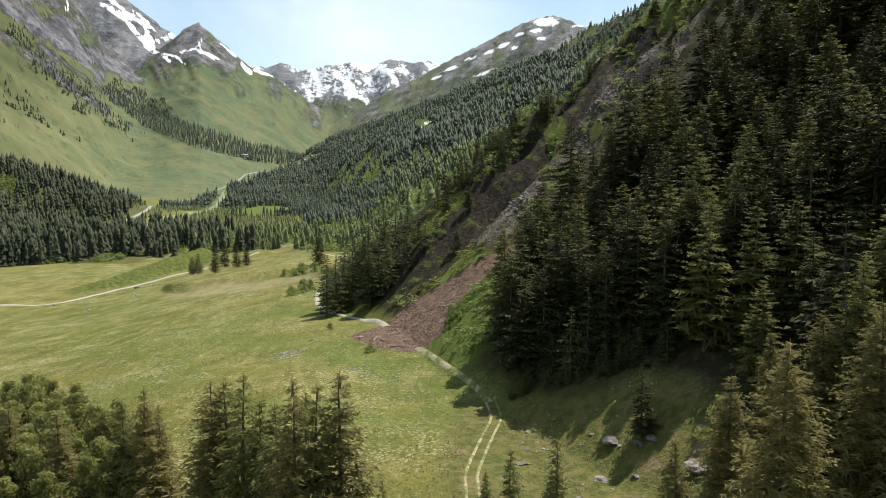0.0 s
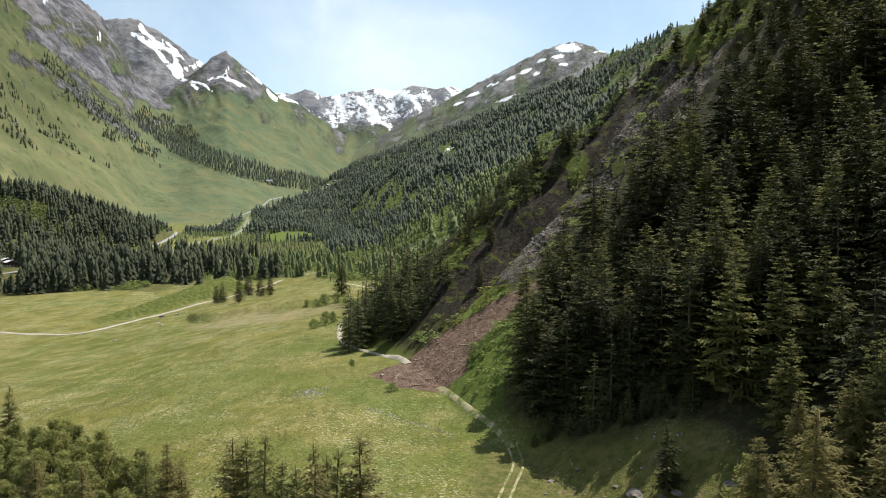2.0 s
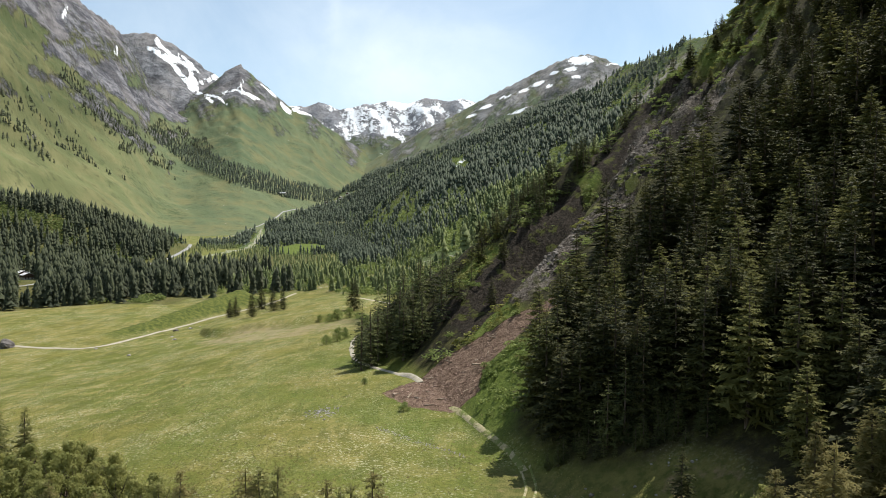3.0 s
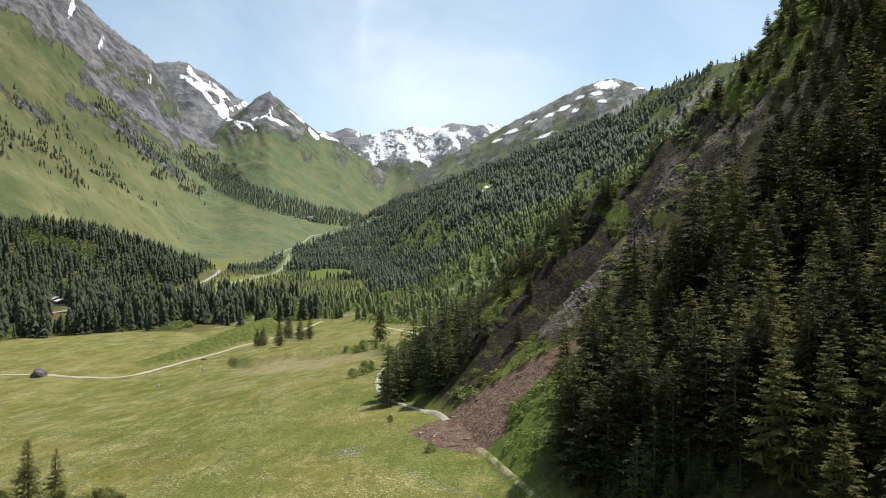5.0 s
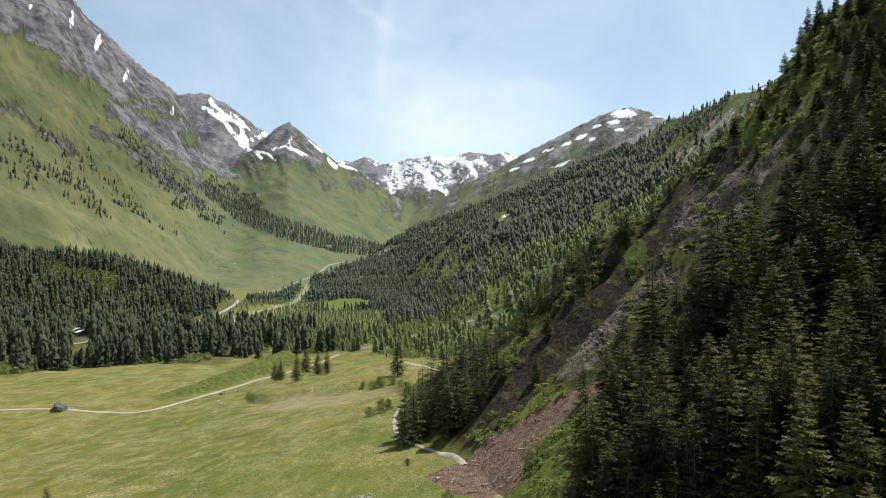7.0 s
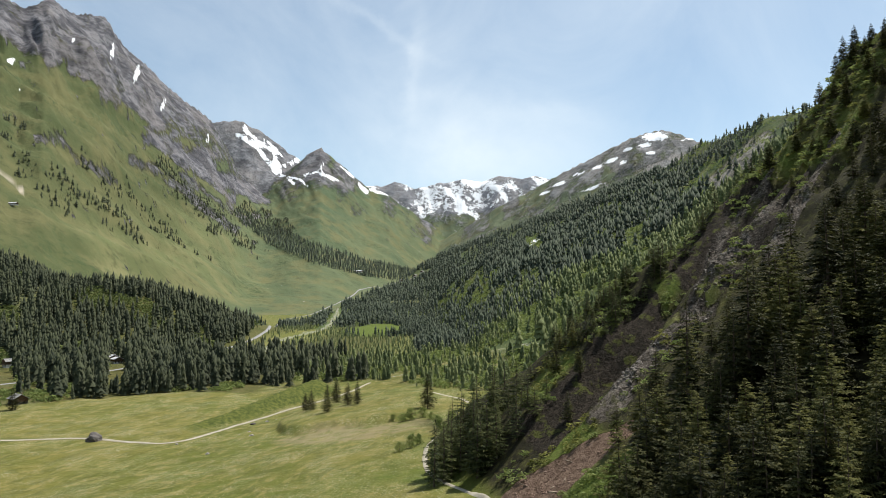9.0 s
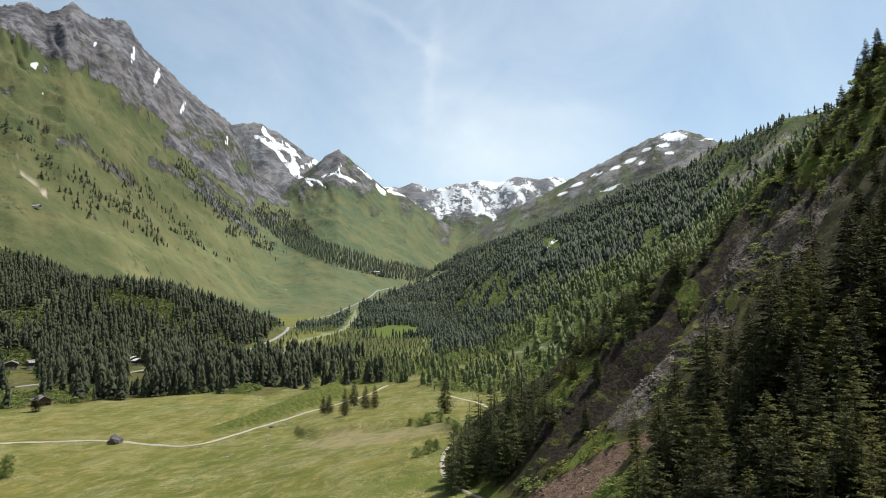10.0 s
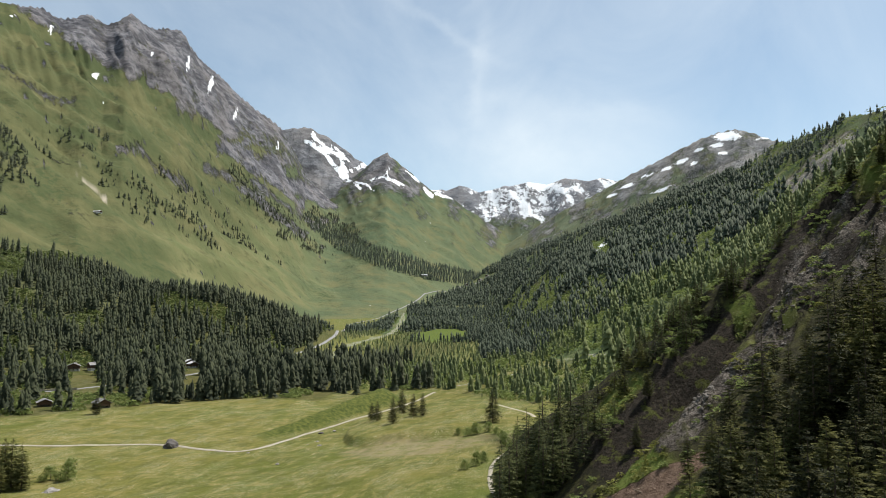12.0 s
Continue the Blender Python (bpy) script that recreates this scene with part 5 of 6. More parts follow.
# ================= river, valley road, mid road =================
ribbon("river", RIVER, 9.5, M_RIVER, "pale gravel bed of the valley river", lift=0.35, step_m=12, category="river", wobble=0.5)
ribbon("road_valley", VALLEY_ROAD, 4.6, M_ASPHALT, "grey valley road between woods and pastures", lift=0.5, step_m=8, wobble=0.02)
ribbon("road_forest", MID_ROAD, 5.0, M_RIVER, "pale gravel clearing road among young trees", lift=0.25, step_m=4, wobble=0.4)
ribbon("track_meadow_end", [(-70, 420), (-62, 410), (-51, 399), (-44, 380)], 3.0, M_GRAVEL, "short pale track at the wood's edge", step_m=3, category="track")


# ================= stones =================
def lump(seed, detail, size, rough=0.28, flat=0.7):
    """An angular stone: a rounded block broken by noise and by planes."""
    rnd = random.Random(seed)
    bm = bmesh.new()
    bmesh.ops.create_icosphere(bm, subdivisions=detail, radius=1.0)
    off = Vector((rnd.uniform(-50, 50), rnd.uniform(-50, 50), rnd.uniform(-50, 50)))
    cuts = [(Vector((rnd.gauss(0, 1), rnd.gauss(0, 1), rnd.gauss(0, 0.7))).normalized(), rnd.uniform(0.55, 0.85)) for _ in range(7)]
    for v in bm.verts:
        p = v.co.copy()
        for n, d in cuts:
            over = p.dot(n) - d
            if over > 0:
                p -= n * over * 0.9
        p *= 1 + rough * noise.fractal(p * 1.3 + off, 0.7, 2.1, 4)
        v.co = Vector((p.x * size[0], p.y * size[1], p.z * size[2] * flat + size[2] * flat * 0.35))
    me = bpy.data.meshes.new("stone")
    bm.to_mesh(me)
    bm.free()
    return me


def boulder(x, y, size, seed, label, mat=None, name="boulder", sink=0.15):
    me = lump(seed, 3, size)
    me.materials.append(mat or M_STONE)
    me.name = name
    ob = new(name, me)
    ob.matrix_basis = pose(x, y, height(x, y) - sink * size[2], 0, 0, seed * 47 % 360)
    return tagged(ob, label, "boulder")


boulder(-229.5, 333.5, (5.0, 4.2, 5.2), 5, "huge dark grey boulder beside the meadow road", M_DARKSTONE, sink=0.2)
for i, (bx, by, s) in enumerate(((23.0, 94.3, 1.35), (25.5, 91.0, 0.8), (27.2, 90.2, 0.85), (10.8, 93.6, 0.75), (13.0, 106.2, 0.6), (20.0, 88.0, 0.9), (30.2, 81.6, 1.5),
                                 (32.5, 86.4, 0.9), (17.0, 106.0, 0.55), (12.0, 99.0, 0.5), (24.0, 86.0, 0.5), (27.5, 84.0, 0.7), (15.5, 95.0, 0.4), (21.0, 98.0, 0.4))):
    tagged(boulder(bx, by, (s * 1.35, s, s * 0.72), 20 + i, "weathered angular boulder lying in the rough pasture", M_SCREE, sink=0.35), group="boulders in the pasture")
boulder(-168.0, 388.0, (1.9, 1.3, 1.2), 51, "dark grey boulder beside the gravel road", M_DARKSTONE)
for i, (bx, by, s) in enumerate(((-163.0, 396.0, 1.2), (-160.0, 402.0, 0.5), (-156.5, 404.0, 0.5), (-158.0, 360.0, 0.9), (-160.0, 352.0, 0.5), (-182.0, 330.0, 0.8), (-150.0, 345.0, 1.1), (-151.0, 300.0, 1.0))):
    tagged(boulder(bx, by, (s * 1.2, s, s * 0.8), 60 + i, "pale stone lying on the open meadow"), group="stones on the meadow")
boulder(-223, 246, (4.6, 3.0, 1.7), 71, "flat pale boulder beside a bush")

STONES = []
for s in range(6):
    me = lump(100 + s, 1, (1, 1, 1), 0.2)
    me.calc_loop_triangles()
    co = np.array([tuple(v.co) for v in me.vertices])
    STONES.append((co, np.array([tuple(t.vertices) for t in me.loop_triangles])))
    bpy.data.meshes.remove(me)


def strew(name, x, y, size, mat, label, seed, sink=0.2):
    z = land(x, y)[0] - sink * size
    return scatter_mesh(name, STONES, x, y, z, size, np.random.default_rng(seed).uniform(0.9, 1.5, len(x)), mat, label, "stones", seed)


rng = np.random.default_rng(301)
x, y = rng.uniform(-24, 19, 9000), rng.uniform(157, 192, 9000)
keep = in_poly(x, y, DEBRIS)
toe = 1 - step(-14, 12, x)
keep &= rng.random(len(x)) < 0.12 + 0.30 * toe
x, y = x[keep], y[keep]
strew("landslide_rubble", x, y, 0.07 + 0.34 * rng.random(len(x)) ** 4, M_RUBBLE, "reddish brown rubble of a fresh landslide", 302)
x, y = rng.uniform(-10, 110, 45000), rng.uniform(165, 300, 45000)
q, rise = ravine(x, y), spur_rise(x, y)
on_rib = np.max([np.exp(-(seg_dist(rise, q, line)[0] / (1.6 * wide)) ** 2) for line, wide, _ in STREAKS], axis=0)
in_bed = np.exp(-((q - 6) / 7.0) ** 2) * (rise > 24) * (rise < 84) * step(-0.3, 0.3, fbm(x / 9, y / 9, 3, 17)) * np.where(rise > 56, 0.4, 1)
keep = rng.random(len(x)) < np.maximum(0.75 * on_rib, in_bed)
x, y = x[keep], y[keep]
strew("ravine_scree", x, y, (0.12 + 0.62 * rng.random(len(x)) ** 4) * np.where(spur_rise(x, y) > 84, 0.6, 1), M_SCREE, "grey scree stones in the ravine bed", 303)
x, y = rng.uniform(6, 36, 900), rng.uniform(74, 112, 900)
keep = (rng.random(len(x)) < 0.25) & (spur_rise(x, y) < 12) & (fbm(x / 6, y / 6, 2, 18) > 0)
strew("pasture_stones", x[keep], y[keep], 0.08 + 0.3 * rng.random(int(keep.sum())) ** 2, M_STONE, "small pale stones strewn over the rough pasture", 304)
# stone heap and the low line of stones in the meadow
x, y = rng.normal(-35, 1.8, 120), rng.normal(158, 2.4, 120)
strew("stone_heap", x, y, 0.08 + 0.22 * rng.random(120), M_STONE, "low heap of pale field stones in the grass", 305)
t = rng.random(170)
x, y = -21 + 19 * t + rng.normal(0, 0.5, 170), 146 - 17 * t + rng.normal(0, 0.5, 170)
strew("stone_row", x, y, 0.06 + 0.12 * rng.random(170), M_STONE, "broken row of pale stones across the grass", 306)


# ================= splintered logs in the landslide =================
def log(x, y, length, radius, turn, tilt, seed):
    rnd = random.Random(seed)
    v, f, n = [], [], 7
    for i in range(5):
        u = i / 4
        for k in range(n):
            t = 2 * math.pi * k / n
            rr = radius * (1 - 0.35 * u) * rnd.uniform(0.85, 1.15)
            v.append(((u - 0.5) * length + (rnd.uniform(-0.2, 0.2) if i in (0, 4) else 0), rr * math.cos(t) + 0.05 * math.sin(3 * u), rr * math.sin(t)))
    for i in range(4):
        for k in range(n):
            f.append((i * n + k, i * n + (k + 1) % n, (i + 1) * n + (k + 1) % n, (i + 1) * n + k))
    bm = bmesh.new()
    vs = [bm.verts.new(p) for p in v]
    for q in f:
        bm.faces.new([vs[k] for k in q])
    bm.faces.new(vs[:n][::-1])
    bm.faces.new(vs[-n:])
    me = bpy.data.meshes.new("log")
    bm.to_mesh(me)
    bm.free()
    me.materials.append(M_DEADWOOD)
    ob = new("log", me)
    ob.matrix_basis = pose(x, y, height(x, y) + radius * 0.7, 0, tilt, turn)
    return tagged(ob, "splintered grey brown log in the landslide rubble", "log", "logs in the landslide")


rng = np.random.default_rng(77)
made = 0
while made < 16:
    lx, ly = rng.uniform(-22, 6), rng.uniform(158, 188)
    if in_poly(lx, ly, DEBRIS):
        log(lx, ly, rng.uniform(1.5, 5.0), rng.uniform(0.09, 0.22), rng.uniform(0, 180), rng.uniform(-9, 9), made)
        made += 1


# ================= broadleaf trees and bushes =================
def leaf_mesh(h, wide, seed, lobes, leaves, low=0.25, leaf=0.5):
    """A leafy crown: lobes set unevenly round the stem, each a shell of small leaf sprays."""
    rnd = random.Random(seed)
    v = []
    for k in range(lobes):
        u = low + (0.95 - low) * (k + 0.5) / lobes
        t, out = rnd.uniform(0, 6.283), wide * math.sin(math.pi * min(0.95, 0.25 + 0.75 * (u - low) / (1 - low))) * rnd.uniform(0.2, 0.75)
        c = Vector((out * math.cos(t), out * math.sin(t), u * h))
        size = wide * rnd.uniform(0.35, 0.6) * (1.15 - 0.5 * u)
        for _ in range(leaves):
            d = Vector((rnd.gauss(0, 1), rnd.gauss(0, 1), rnd.gauss(0.15, 0.8))).normalized()
            p = c + Vector((d.x * size, d.y * size, d.z * size * 0.9)) * rnd.uniform(0.5, 1.12)
            a = Vector((rnd.gauss(0, 1), rnd.gauss(0, 1), rnd.gauss(0, 1))).normalized() * leaf * rnd.uniform(0.5, 1.2)
            b = a.cross(d + Vector((0.01, 0.02, 0.03))).normalized() * leaf * rnd.uniform(0.3, 0.7)
            v += [tuple(p - a * 0.6), tuple(p + b), tuple(p + a * 0.6 - b * 0.3)]
    return fast_mesh("crown", v, np.arange(len(v)).reshape(-1, 3), smooth=False)


def limb_mesh(h, wide, seed, limbs):
    """A stem that forks into tapering limbs."""
    rnd = random.Random(seed)
    v, f = [], []

    def tube(points, r0, r1):
        o, n = len(v), 5
        for i, p in enumerate(points):
            rr = r0 + (r1 - r0) * i / (len(points) - 1)
            for k in range(n):
                t = 2 * math.pi * k / n
                v.append((p.x + rr * math.cos(t), p.y + rr * math.sin(t), p.z))
        for i in range(len(points) - 1):
            for k in range(n):
                f.append((o + i * n + k, o + i * n + (k + 1) % n, o + (i + 1) * n + (k + 1) % n, o + (i + 1) * n + k))
    tube([Vector((0, 0, -0.5)), Vector((0.02 * h, 0, 0.3 * h)), Vector((0, 0.02 * h, 0.6 * h)), Vector((0.01 * h, 0, 0.9 * h))], 0.016 * h + 0.03, 0.02)
    for k in range(limbs):
        t, z = rnd.uniform(0, 6.283), h * rnd.uniform(0.2, 0.6)
        d = Vector((math.cos(t), math.sin(t), 0)) * wide * rnd.uniform(0.5, 0.9)
        tube([Vector((0, 0, z)), d * 0.5 + Vector((0, 0, z + 0.12 * h)), d + Vector((0, 0, z + 0.3 * h))], 0.008 * h + 0.02, 0.015)
    return fast_mesh("trunk", v, f)


def leafy(kind, seed, h, wide, label, lobes, leaves, category="tree", low=0.25, leaf=0.5):
    root = new(kind)
    part("trunk", limb_mesh(h, wide, seed, 7), M_BARK, root)
    part("crown", leaf_mesh(h, wide, seed, lobes, leaves, low, leaf), M_BIRCH if kind == "birch_tree" else M_LEAF, root)
    return tagged(root, label, category)


BIRCH = Grove([leafy("birch_tree", 5, 13, 3.3, "leafy green birch standing in a dense thicket", 16, 140, leaf=0.45),
               leafy("birch_tree", 6, 11, 3.0, "low spreading leafy tree in a dense thicket", 14, 140, leaf=0.45)], "trees below the camera")
rng = np.random.default_rng(66)
stood = []
while len(stood) < 104:
    ba = rng.uniform(-39, -23.5)
    br = rng.uniform(80, float(along(ba, [(-39, 142), (-33, 130), (-30, 122), (-27, 106), (-23.5, 88)])))
    tx, ty = br * math.sin(radians(ba)), br * math.cos(radians(ba))
    if all(math.hypot(tx - a, ty - b) > 2.5 for a, b in stood):
        stood.append((tx, ty))
        BIRCH.plant(len(stood), tx, ty, rng.uniform(0.70, 0.95), rng.uniform(0, 6.3))
for i, (tx, ty, s) in enumerate(((31, 78, 0.8), (2, 60, 0.55), (-3, 58, 0.6))):
    BIRCH.plant(i, tx, ty, s, i * 1.3)
for i, (tx, ty, kind, s) in enumerate(((-79.5, 113, 1, 0.9), (-77, 117, 0, 0.72), (-47.5, 76, 2, 0.72), (-41, 74, 3, 0.75), (-83, 108, 3, 0.75))):
    NEAR.plant(kind, tx, ty, s, i * 2.2)
for i, (tx, ty, s) in enumerate(((-249, 249, 1.2), (-243, 247, 1.12), (-254, 254, 1.15), (-236, 245, 0.85), (-246, 255, 1.05), (-241, 240, 0.6))):
    SPUR.plant(4 if i % 2 else 5, tx, ty, s, i * 2.2)
BUSH = Grove([leafy("bush", 7, 3.2, 2.0, "dense round green bush on the grass", 9, 130, "bush", 0.1, 0.26),
              leafy("bush", 8, 2.6, 2.2, "low spreading green bush on the grass", 9, 130, "bush", 0.1, 0.26)], "bushes on the grass")
for i, (tx, ty, s) in enumerate(((-229, 262, 2.8), (-235, 259, 2.2), (-66, 333, 1.7), (-70, 331, 1.4), (-61, 336, 1.5), (-56, 331, 1.2), (-52, 262, 1.6), (-55, 256, 1.3), (-50, 268, 1.3),
                                 (-16.5, 158.5, 0.75), (-40, 240, 1.0), (-42, 285, 1.5), (-47, 300, 1.4), (-51, 315, 1.4), (-30, 187, 0.6), (-75, 335, 1.0), (-45, 320, 1.5), (-40, 305, 1.6))):
    BUSH.plant(i, tx, ty, s, i * 1.9, 0.1)
x, y, rng = jittered(-25, 160, 135, 310, 2.4, 31)
q, rise = ravine(x, y), spur_rise(x, y)
green = step(-0.1, 0.35, fbm(x / 13, y / 13, 3, 33))
inside = in_poly(x, y, LUSH) | ((q > -12) & (q < 60) & (rise > 5) & (y < 275 + 0.16 * x))
keep = inside & ~in_poly(x, y, DEBRIS) & (rng.random(len(x)) < np.where(in_poly(x, y, LUSH), 0.75, 0.62 * green * (1 - 0.97 * step(-2, 8, q) * (1 - step(44, 52, q)) * (rise > 28)) * (1 - 0.8 * (rise > 84))))
ledge = ((q > 46) & (q < 80) & (rise > 23) & (rise < 45)) | ((q > -8) & (q < 20) & (rise > 12) & (rise < 28)) | ((rise > 120) & (rise < 165) & (q > -30) & (q < 42)) | ((q > -12) & (q < 14) & (rise > 52) & (rise < 86) & (green > 0.5))
plant_wood("ledge_herbs", x, y, ledge & ~in_poly(x, y, DEBRIS) & (rng.random(len(x)) < 0.75), BUSH_A, (0.8, 2.3), M_HERB, "yellow green tall herbs on the grassy ledges", "shrubs", 34, (1.3, 2.2), 0.2)
plant_wood("spur_shrubs", x, y, keep, BUSH_A, (0.9, 2.6), M_LEAF, "green alder shrubs and tall herbs on the spur", "shrubs", 32, (1.1, 1.8), 0.15)
# thin trees along the crest of the nose
rng = np.random.default_rng(55)
done = 0
while done < 125:
    tx, ty = rng.uniform(-25, 110), rng.uniform(200, 300)
    q, rise = ravine(tx, ty), spur_rise(tx, ty)
    if 40 < q < 82 and rise > 4 and ty < 290 + 0.16 * tx and not (22 < rise < 44 and q < 80 and rng.random() < 0.92) and (rise < 90 or rng.random() < 0.4):
        NOSE.plant(int(rng.choice(3)), tx, ty, rng.uniform(0.35, 0.8) * (1.25 if rise < 30 else 1), rng.uniform(0, 6.3))
        done += 1

# ================= rough grass =================
TUFTS = []
for s in range(4):
    rnd = random.Random(500 + s)
    v = []
    for k in range(6):
        t = rnd.uniform(0, 6.283)
        b, o = rnd.uniform(0.0, 0.35), rnd.uniform(0.2, 0.7)
        c = Vector((b * math.cos(t), b * math.sin(t), 0))
        w = Vector((-math.sin(t), math.cos(t), 0)) * rnd.uniform(0.10, 0.20)
        v += [tuple(c - w), tuple(c + w), tuple(c + Vector((o * math.cos(t) * 0.5, o * math.sin(t) * 0.5, rnd.uniform(0.6, 1.0))))]
    TUFTS.append((np.array(v), np.arange(18).reshape(-1, 3)))
rng = np.random.default_rng(91)
n = 26000
r, a = 82 * (300 / 82) ** rng.random(n), np.radians(rng.uniform(-46, 14, n))
x, y = r * np.sin(a), r * np.cos(a)
dens = step(-0.35, 0.55, fbm(x / 16, y / 16, 4, 93))
keep = (spur_rise(x, y) < 3) & (rng.random(n) < 0.25 + 0.75 * dens) & ~in_poly(x, y, DEBRIS) & ~((np.abs(x - 6) < 3) & (y < 125))
x, y = x[keep], y[keep]
scatter_mesh("meadow_grass", TUFTS, x, y, land(x, y)[0] - 0.03, rng.uniform(0.12, 0.30, len(x)), rng.uniform(1.2, 2.4, len(x)), M_GRASS, "long flowering meadow grass in tufts", "grass", 94)


# ================= buildings =================
def box(bm, x0, x1, y0, y1, z0, z1):
    vs = [bm.verts.new(p) for p in ((x0, y0, z0), (x1, y0, z0), (x1, y1, z0), (x0, y1, z0), (x0, y0, z1), (x1, y0, z1), (x1, y1, z1), (x0, y1, z1))]
    for q in ((3, 2, 1, 0), (4, 5, 6, 7), (0, 1, 5, 4), (1, 2, 6, 5), (2, 3, 7, 6), (3, 0, 4, 7)):
        bm.faces.new([vs[k] for k in q])


def from_bm(name, bm):
    bmesh.ops.recalc_face_normals(bm, faces=bm.faces)
    me = bpy.data.meshes.new(name)
    bm.to_mesh(me)
    bm.free()
    return me


def chalet(name, label, w, d, h, roof_h, upper, lower, roof_mat, storeys=2, bays=3):
    """A house with masonry base, timber upper wall with gables, pitched roof, windows and a door."""
    root = new(name)
    bm = bmesh.new()
    box(bm, -w / 2, w / 2, -d / 2, d / 2, -1.5, h * 0.45)
    part("base_wall", from_bm("base_wall", bm), lower, root)
    bm = bmesh.new()
    y0, y1 = d / 2 + 0.05, h
    vs = [bm.verts.new(p) for p in ((-w / 2, -y0, h * .45), (w / 2, -y0, h * .45), (w / 2, -y0, h), (0, -y0, h + roof_h), (-w / 2, -y0, h),
                                    (-w / 2, y0, h * .45), (w / 2, y0, h * .45), (w / 2, y0, h), (0, y0, h + roof_h), (-w / 2, y0, h))]
    for q in ((0, 1, 2, 3, 4), (9, 8, 7, 6, 5), (0, 5, 6, 1), (1, 6, 7, 2), (4, 9, 5, 0)):
        bm.faces.new([vs[k] for k in q])
    part("timber_wall", from_bm("timber_wall", bm), upper, root)
    for sgn in (-1, 1):
        bm = bmesh.new()
        ex, ez, t = w / 2 + 0.9, h - 0.9 * roof_h / (w / 2), 0.28
        pts = [(0, h + roof_h + 0.05), (sgn * ex, ez + 0.05), (sgn * ex, ez + 0.05 + t), (0, h + roof_h + 0.05 + t)]
        a = [bm.verts.new((px_, -d / 2 - 1.0, pz)) for px_, pz in pts]
        b = [bm.verts.new((px_, d / 2 + 1.0, pz)) for px_, pz in pts]
        bm.faces.new(a)
        bm.faces.new(b[::-1])
        for k in range(4):
            bm.faces.new((a[k], b[k], b[(k + 1) % 4], a[(k + 1) % 4]))
        part("roof", from_bm("roof", bm), roof_mat, root)
    bm = bmesh.new()
    box(bm, w * 0.18, w * 0.18 + 0.7, -0.4, 0.4, h + roof_h * 0.3, h + roof_h + 0.9)
    part("chimney", from_bm("chimney", bm), lower, root)
    for s in range(storeys):
        for b in range(bays):
            bm = bmesh.new()
            cx, cz = (b - (bays - 1) / 2) * w / bays, h * (0.18 + 0.46 * s)
            box(bm, cx - 0.55, cx + 0.55, -d / 2 - 0.14, -d / 2 + 0.02, cz - 0.1, cz + 1.1)
            win = part("window", from_bm("window", bm), M_WINDOW, root)
            bm = bmesh.new()
            box(bm, cx - 0.7, cx + 0.7, -d / 2 - 0.18, -d / 2 - 0.0, cz - 0.22, cz - 0.10)
            part("window_sill", from_bm("window_sill", bm), upper, win)
    bm = bmesh.new()
    box(bm, -w / 2 - 0.2, w / 2 + 0.2, -d / 2 - 1.1, -d / 2 - 0.05, h * 0.46, h * 0.46 + 0.15)
    box(bm, -w / 2 - 0.2, w / 2 + 0.2, -d / 2 - 1.15, -d / 2 - 1.05, h * 0.46 + 0.7, h * 0.46 + 0.85)
    part("balcony", from_bm("balcony", bm), upper, root)
    return tagged(root, label, "house")


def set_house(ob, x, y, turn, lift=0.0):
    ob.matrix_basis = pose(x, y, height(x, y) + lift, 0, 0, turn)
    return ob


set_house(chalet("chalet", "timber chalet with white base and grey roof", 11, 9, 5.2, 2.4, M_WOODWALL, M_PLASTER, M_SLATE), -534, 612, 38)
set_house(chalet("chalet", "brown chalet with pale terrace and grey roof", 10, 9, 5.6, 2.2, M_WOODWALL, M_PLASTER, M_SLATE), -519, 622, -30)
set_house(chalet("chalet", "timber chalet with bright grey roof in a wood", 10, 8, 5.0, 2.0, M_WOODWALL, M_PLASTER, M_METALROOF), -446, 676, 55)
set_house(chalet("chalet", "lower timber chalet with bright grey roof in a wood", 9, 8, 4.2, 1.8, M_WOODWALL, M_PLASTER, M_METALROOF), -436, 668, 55)
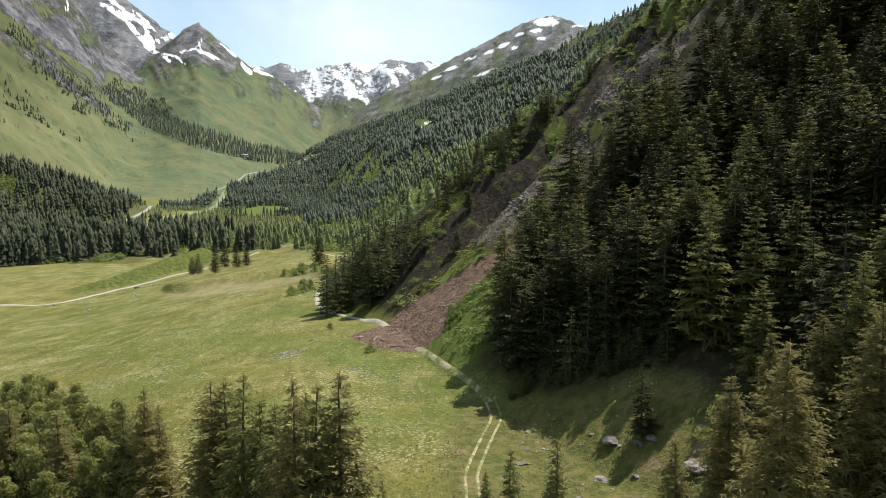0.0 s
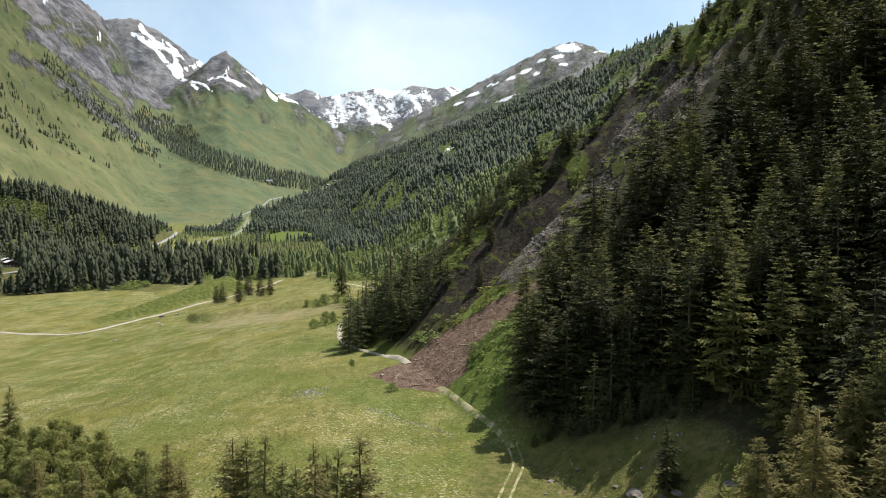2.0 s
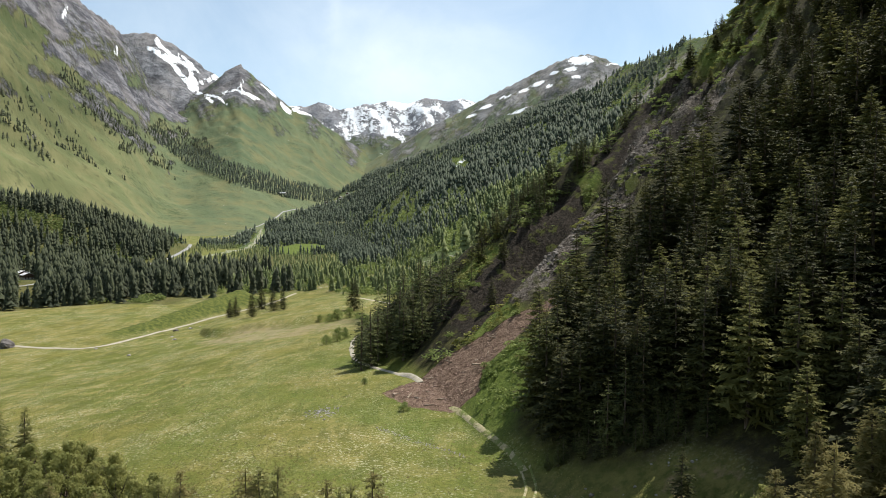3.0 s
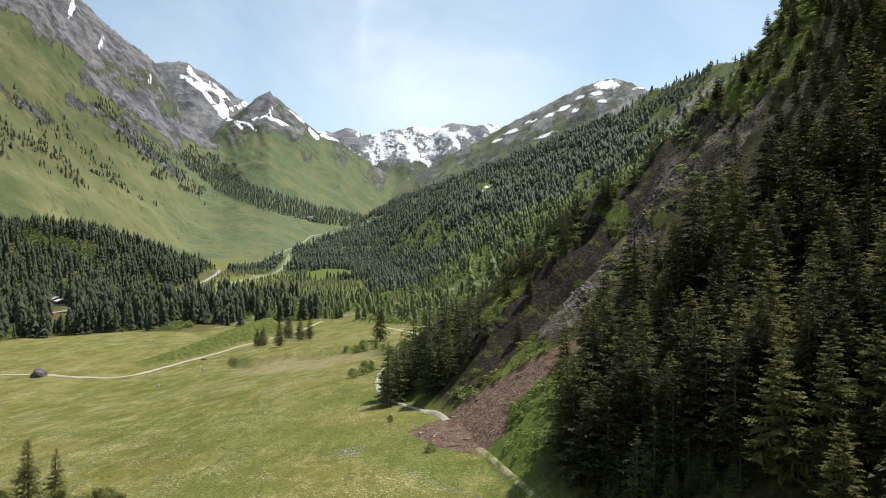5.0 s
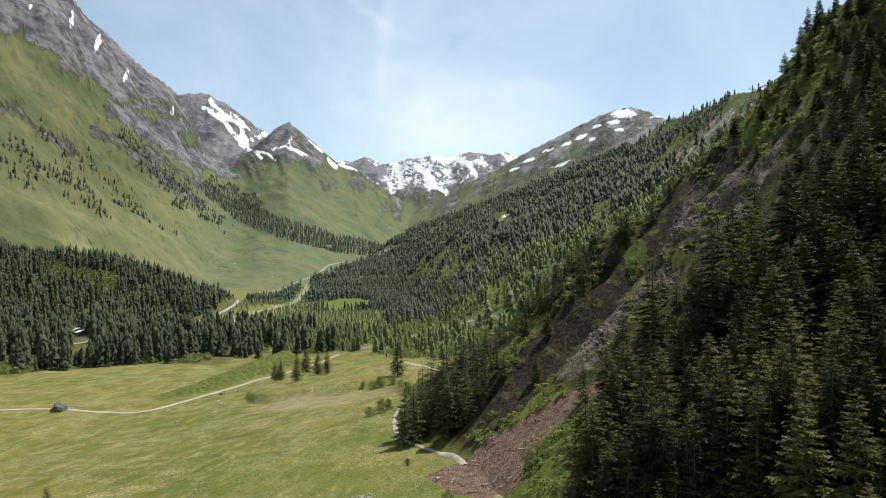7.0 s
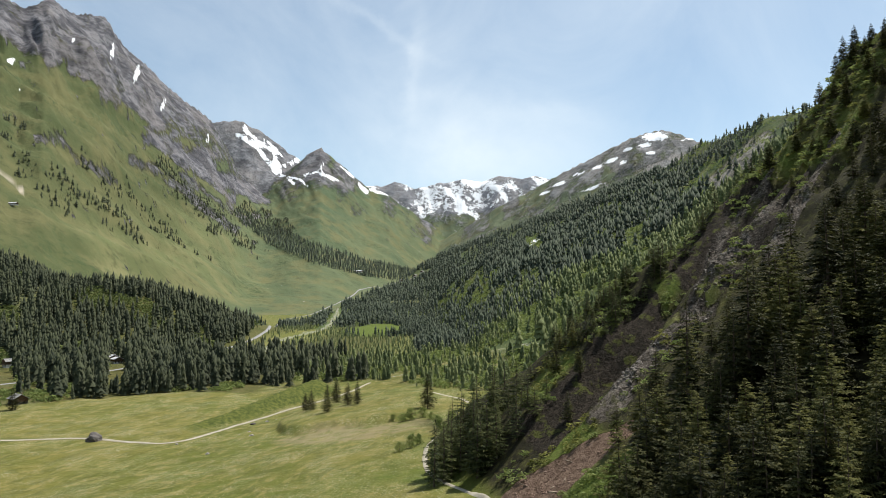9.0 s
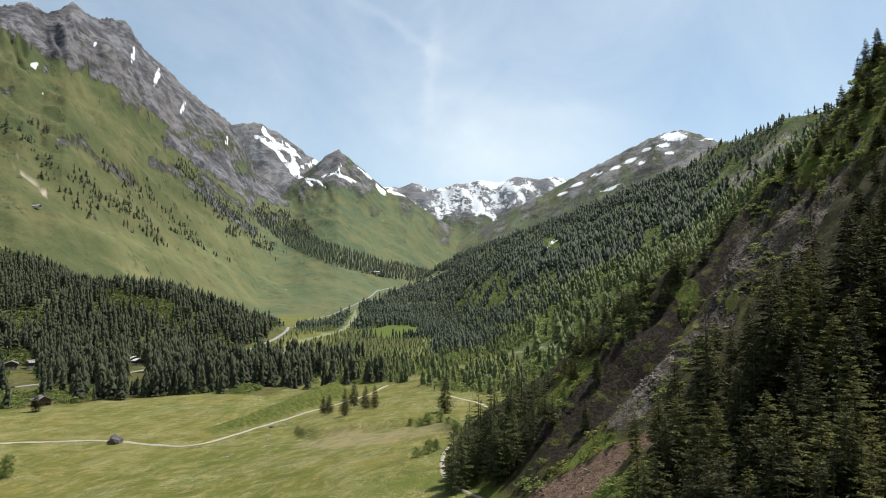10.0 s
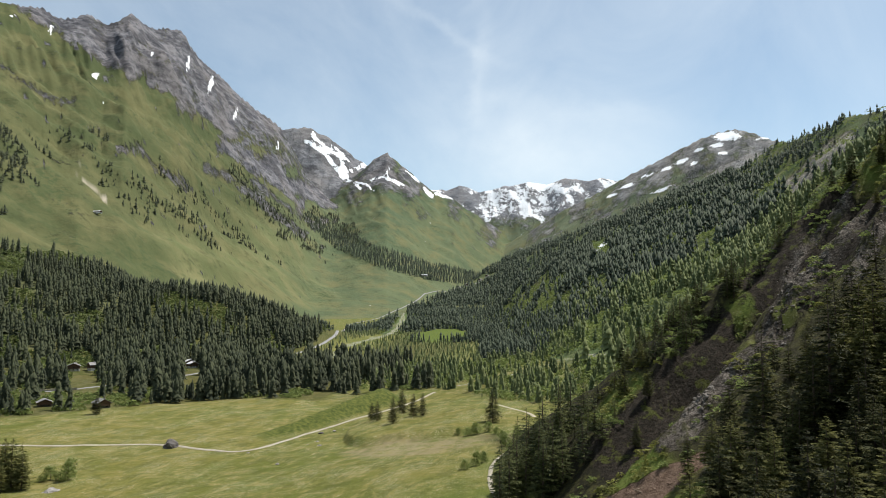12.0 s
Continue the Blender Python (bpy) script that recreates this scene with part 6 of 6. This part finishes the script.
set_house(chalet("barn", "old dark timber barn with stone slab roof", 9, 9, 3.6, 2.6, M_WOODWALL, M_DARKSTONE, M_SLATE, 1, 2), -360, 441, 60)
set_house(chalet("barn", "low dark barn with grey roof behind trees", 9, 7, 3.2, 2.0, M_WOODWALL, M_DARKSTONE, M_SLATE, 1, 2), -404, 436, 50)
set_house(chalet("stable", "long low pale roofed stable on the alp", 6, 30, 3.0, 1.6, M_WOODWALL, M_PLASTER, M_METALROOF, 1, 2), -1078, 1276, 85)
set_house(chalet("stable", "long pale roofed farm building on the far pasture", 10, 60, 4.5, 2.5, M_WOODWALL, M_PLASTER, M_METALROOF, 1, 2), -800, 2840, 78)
VILLAGE = chalet("chalet", "small chalet of a hamlet far up the valley", 11, 10, 6, 3, M_WOODWALL, M_PLASTER, M_SLATE)
rng = np.random.default_rng(12)
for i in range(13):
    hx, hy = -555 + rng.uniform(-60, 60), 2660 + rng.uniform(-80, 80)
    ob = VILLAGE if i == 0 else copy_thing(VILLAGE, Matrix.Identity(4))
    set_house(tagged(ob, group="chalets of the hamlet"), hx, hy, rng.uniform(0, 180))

# retaining wall under the valley road, with its rail
bm = bmesh.new()
wall_line = [(-520, 455), (-491, 481), (-446, 516)]
for (ax, ay), (bx, by) in zip(wall_line, wall_line[1:]):
    za, zb = height(ax, ay), height(bx, by)
    n = Vector((by - ay, ax - bx, 0)).normalized() * 3.4
    for lo, hi, t in ((-1.5, 1.6, 0.5), (1.9, 2.2, 0.15)):
        q = [(ax + n.x, ay + n.y, za), (bx + n.x, by + n.y, zb)]
        vs = [bm.verts.new((p[0] + k * n.x * t * 0.3, p[1] + k * n.y * t * 0.3, p[2] + zz)) for k in (0, 1) for zz in (lo, hi) for p in q]
        for f in ((0, 1, 3, 2), (4, 6, 7, 5), (2, 3, 7, 6), (0, 4, 5, 1), (0, 2, 6, 4), (1, 5, 7, 3)):
            bm.faces.new([vs[k] for k in f])
me = from_bm("wall_road", bm)
me.materials.append(M_GRAVEL)
tagged(new("wall_road", me), "pale retaining wall and rail of the valley road", "wall", kind="structure")
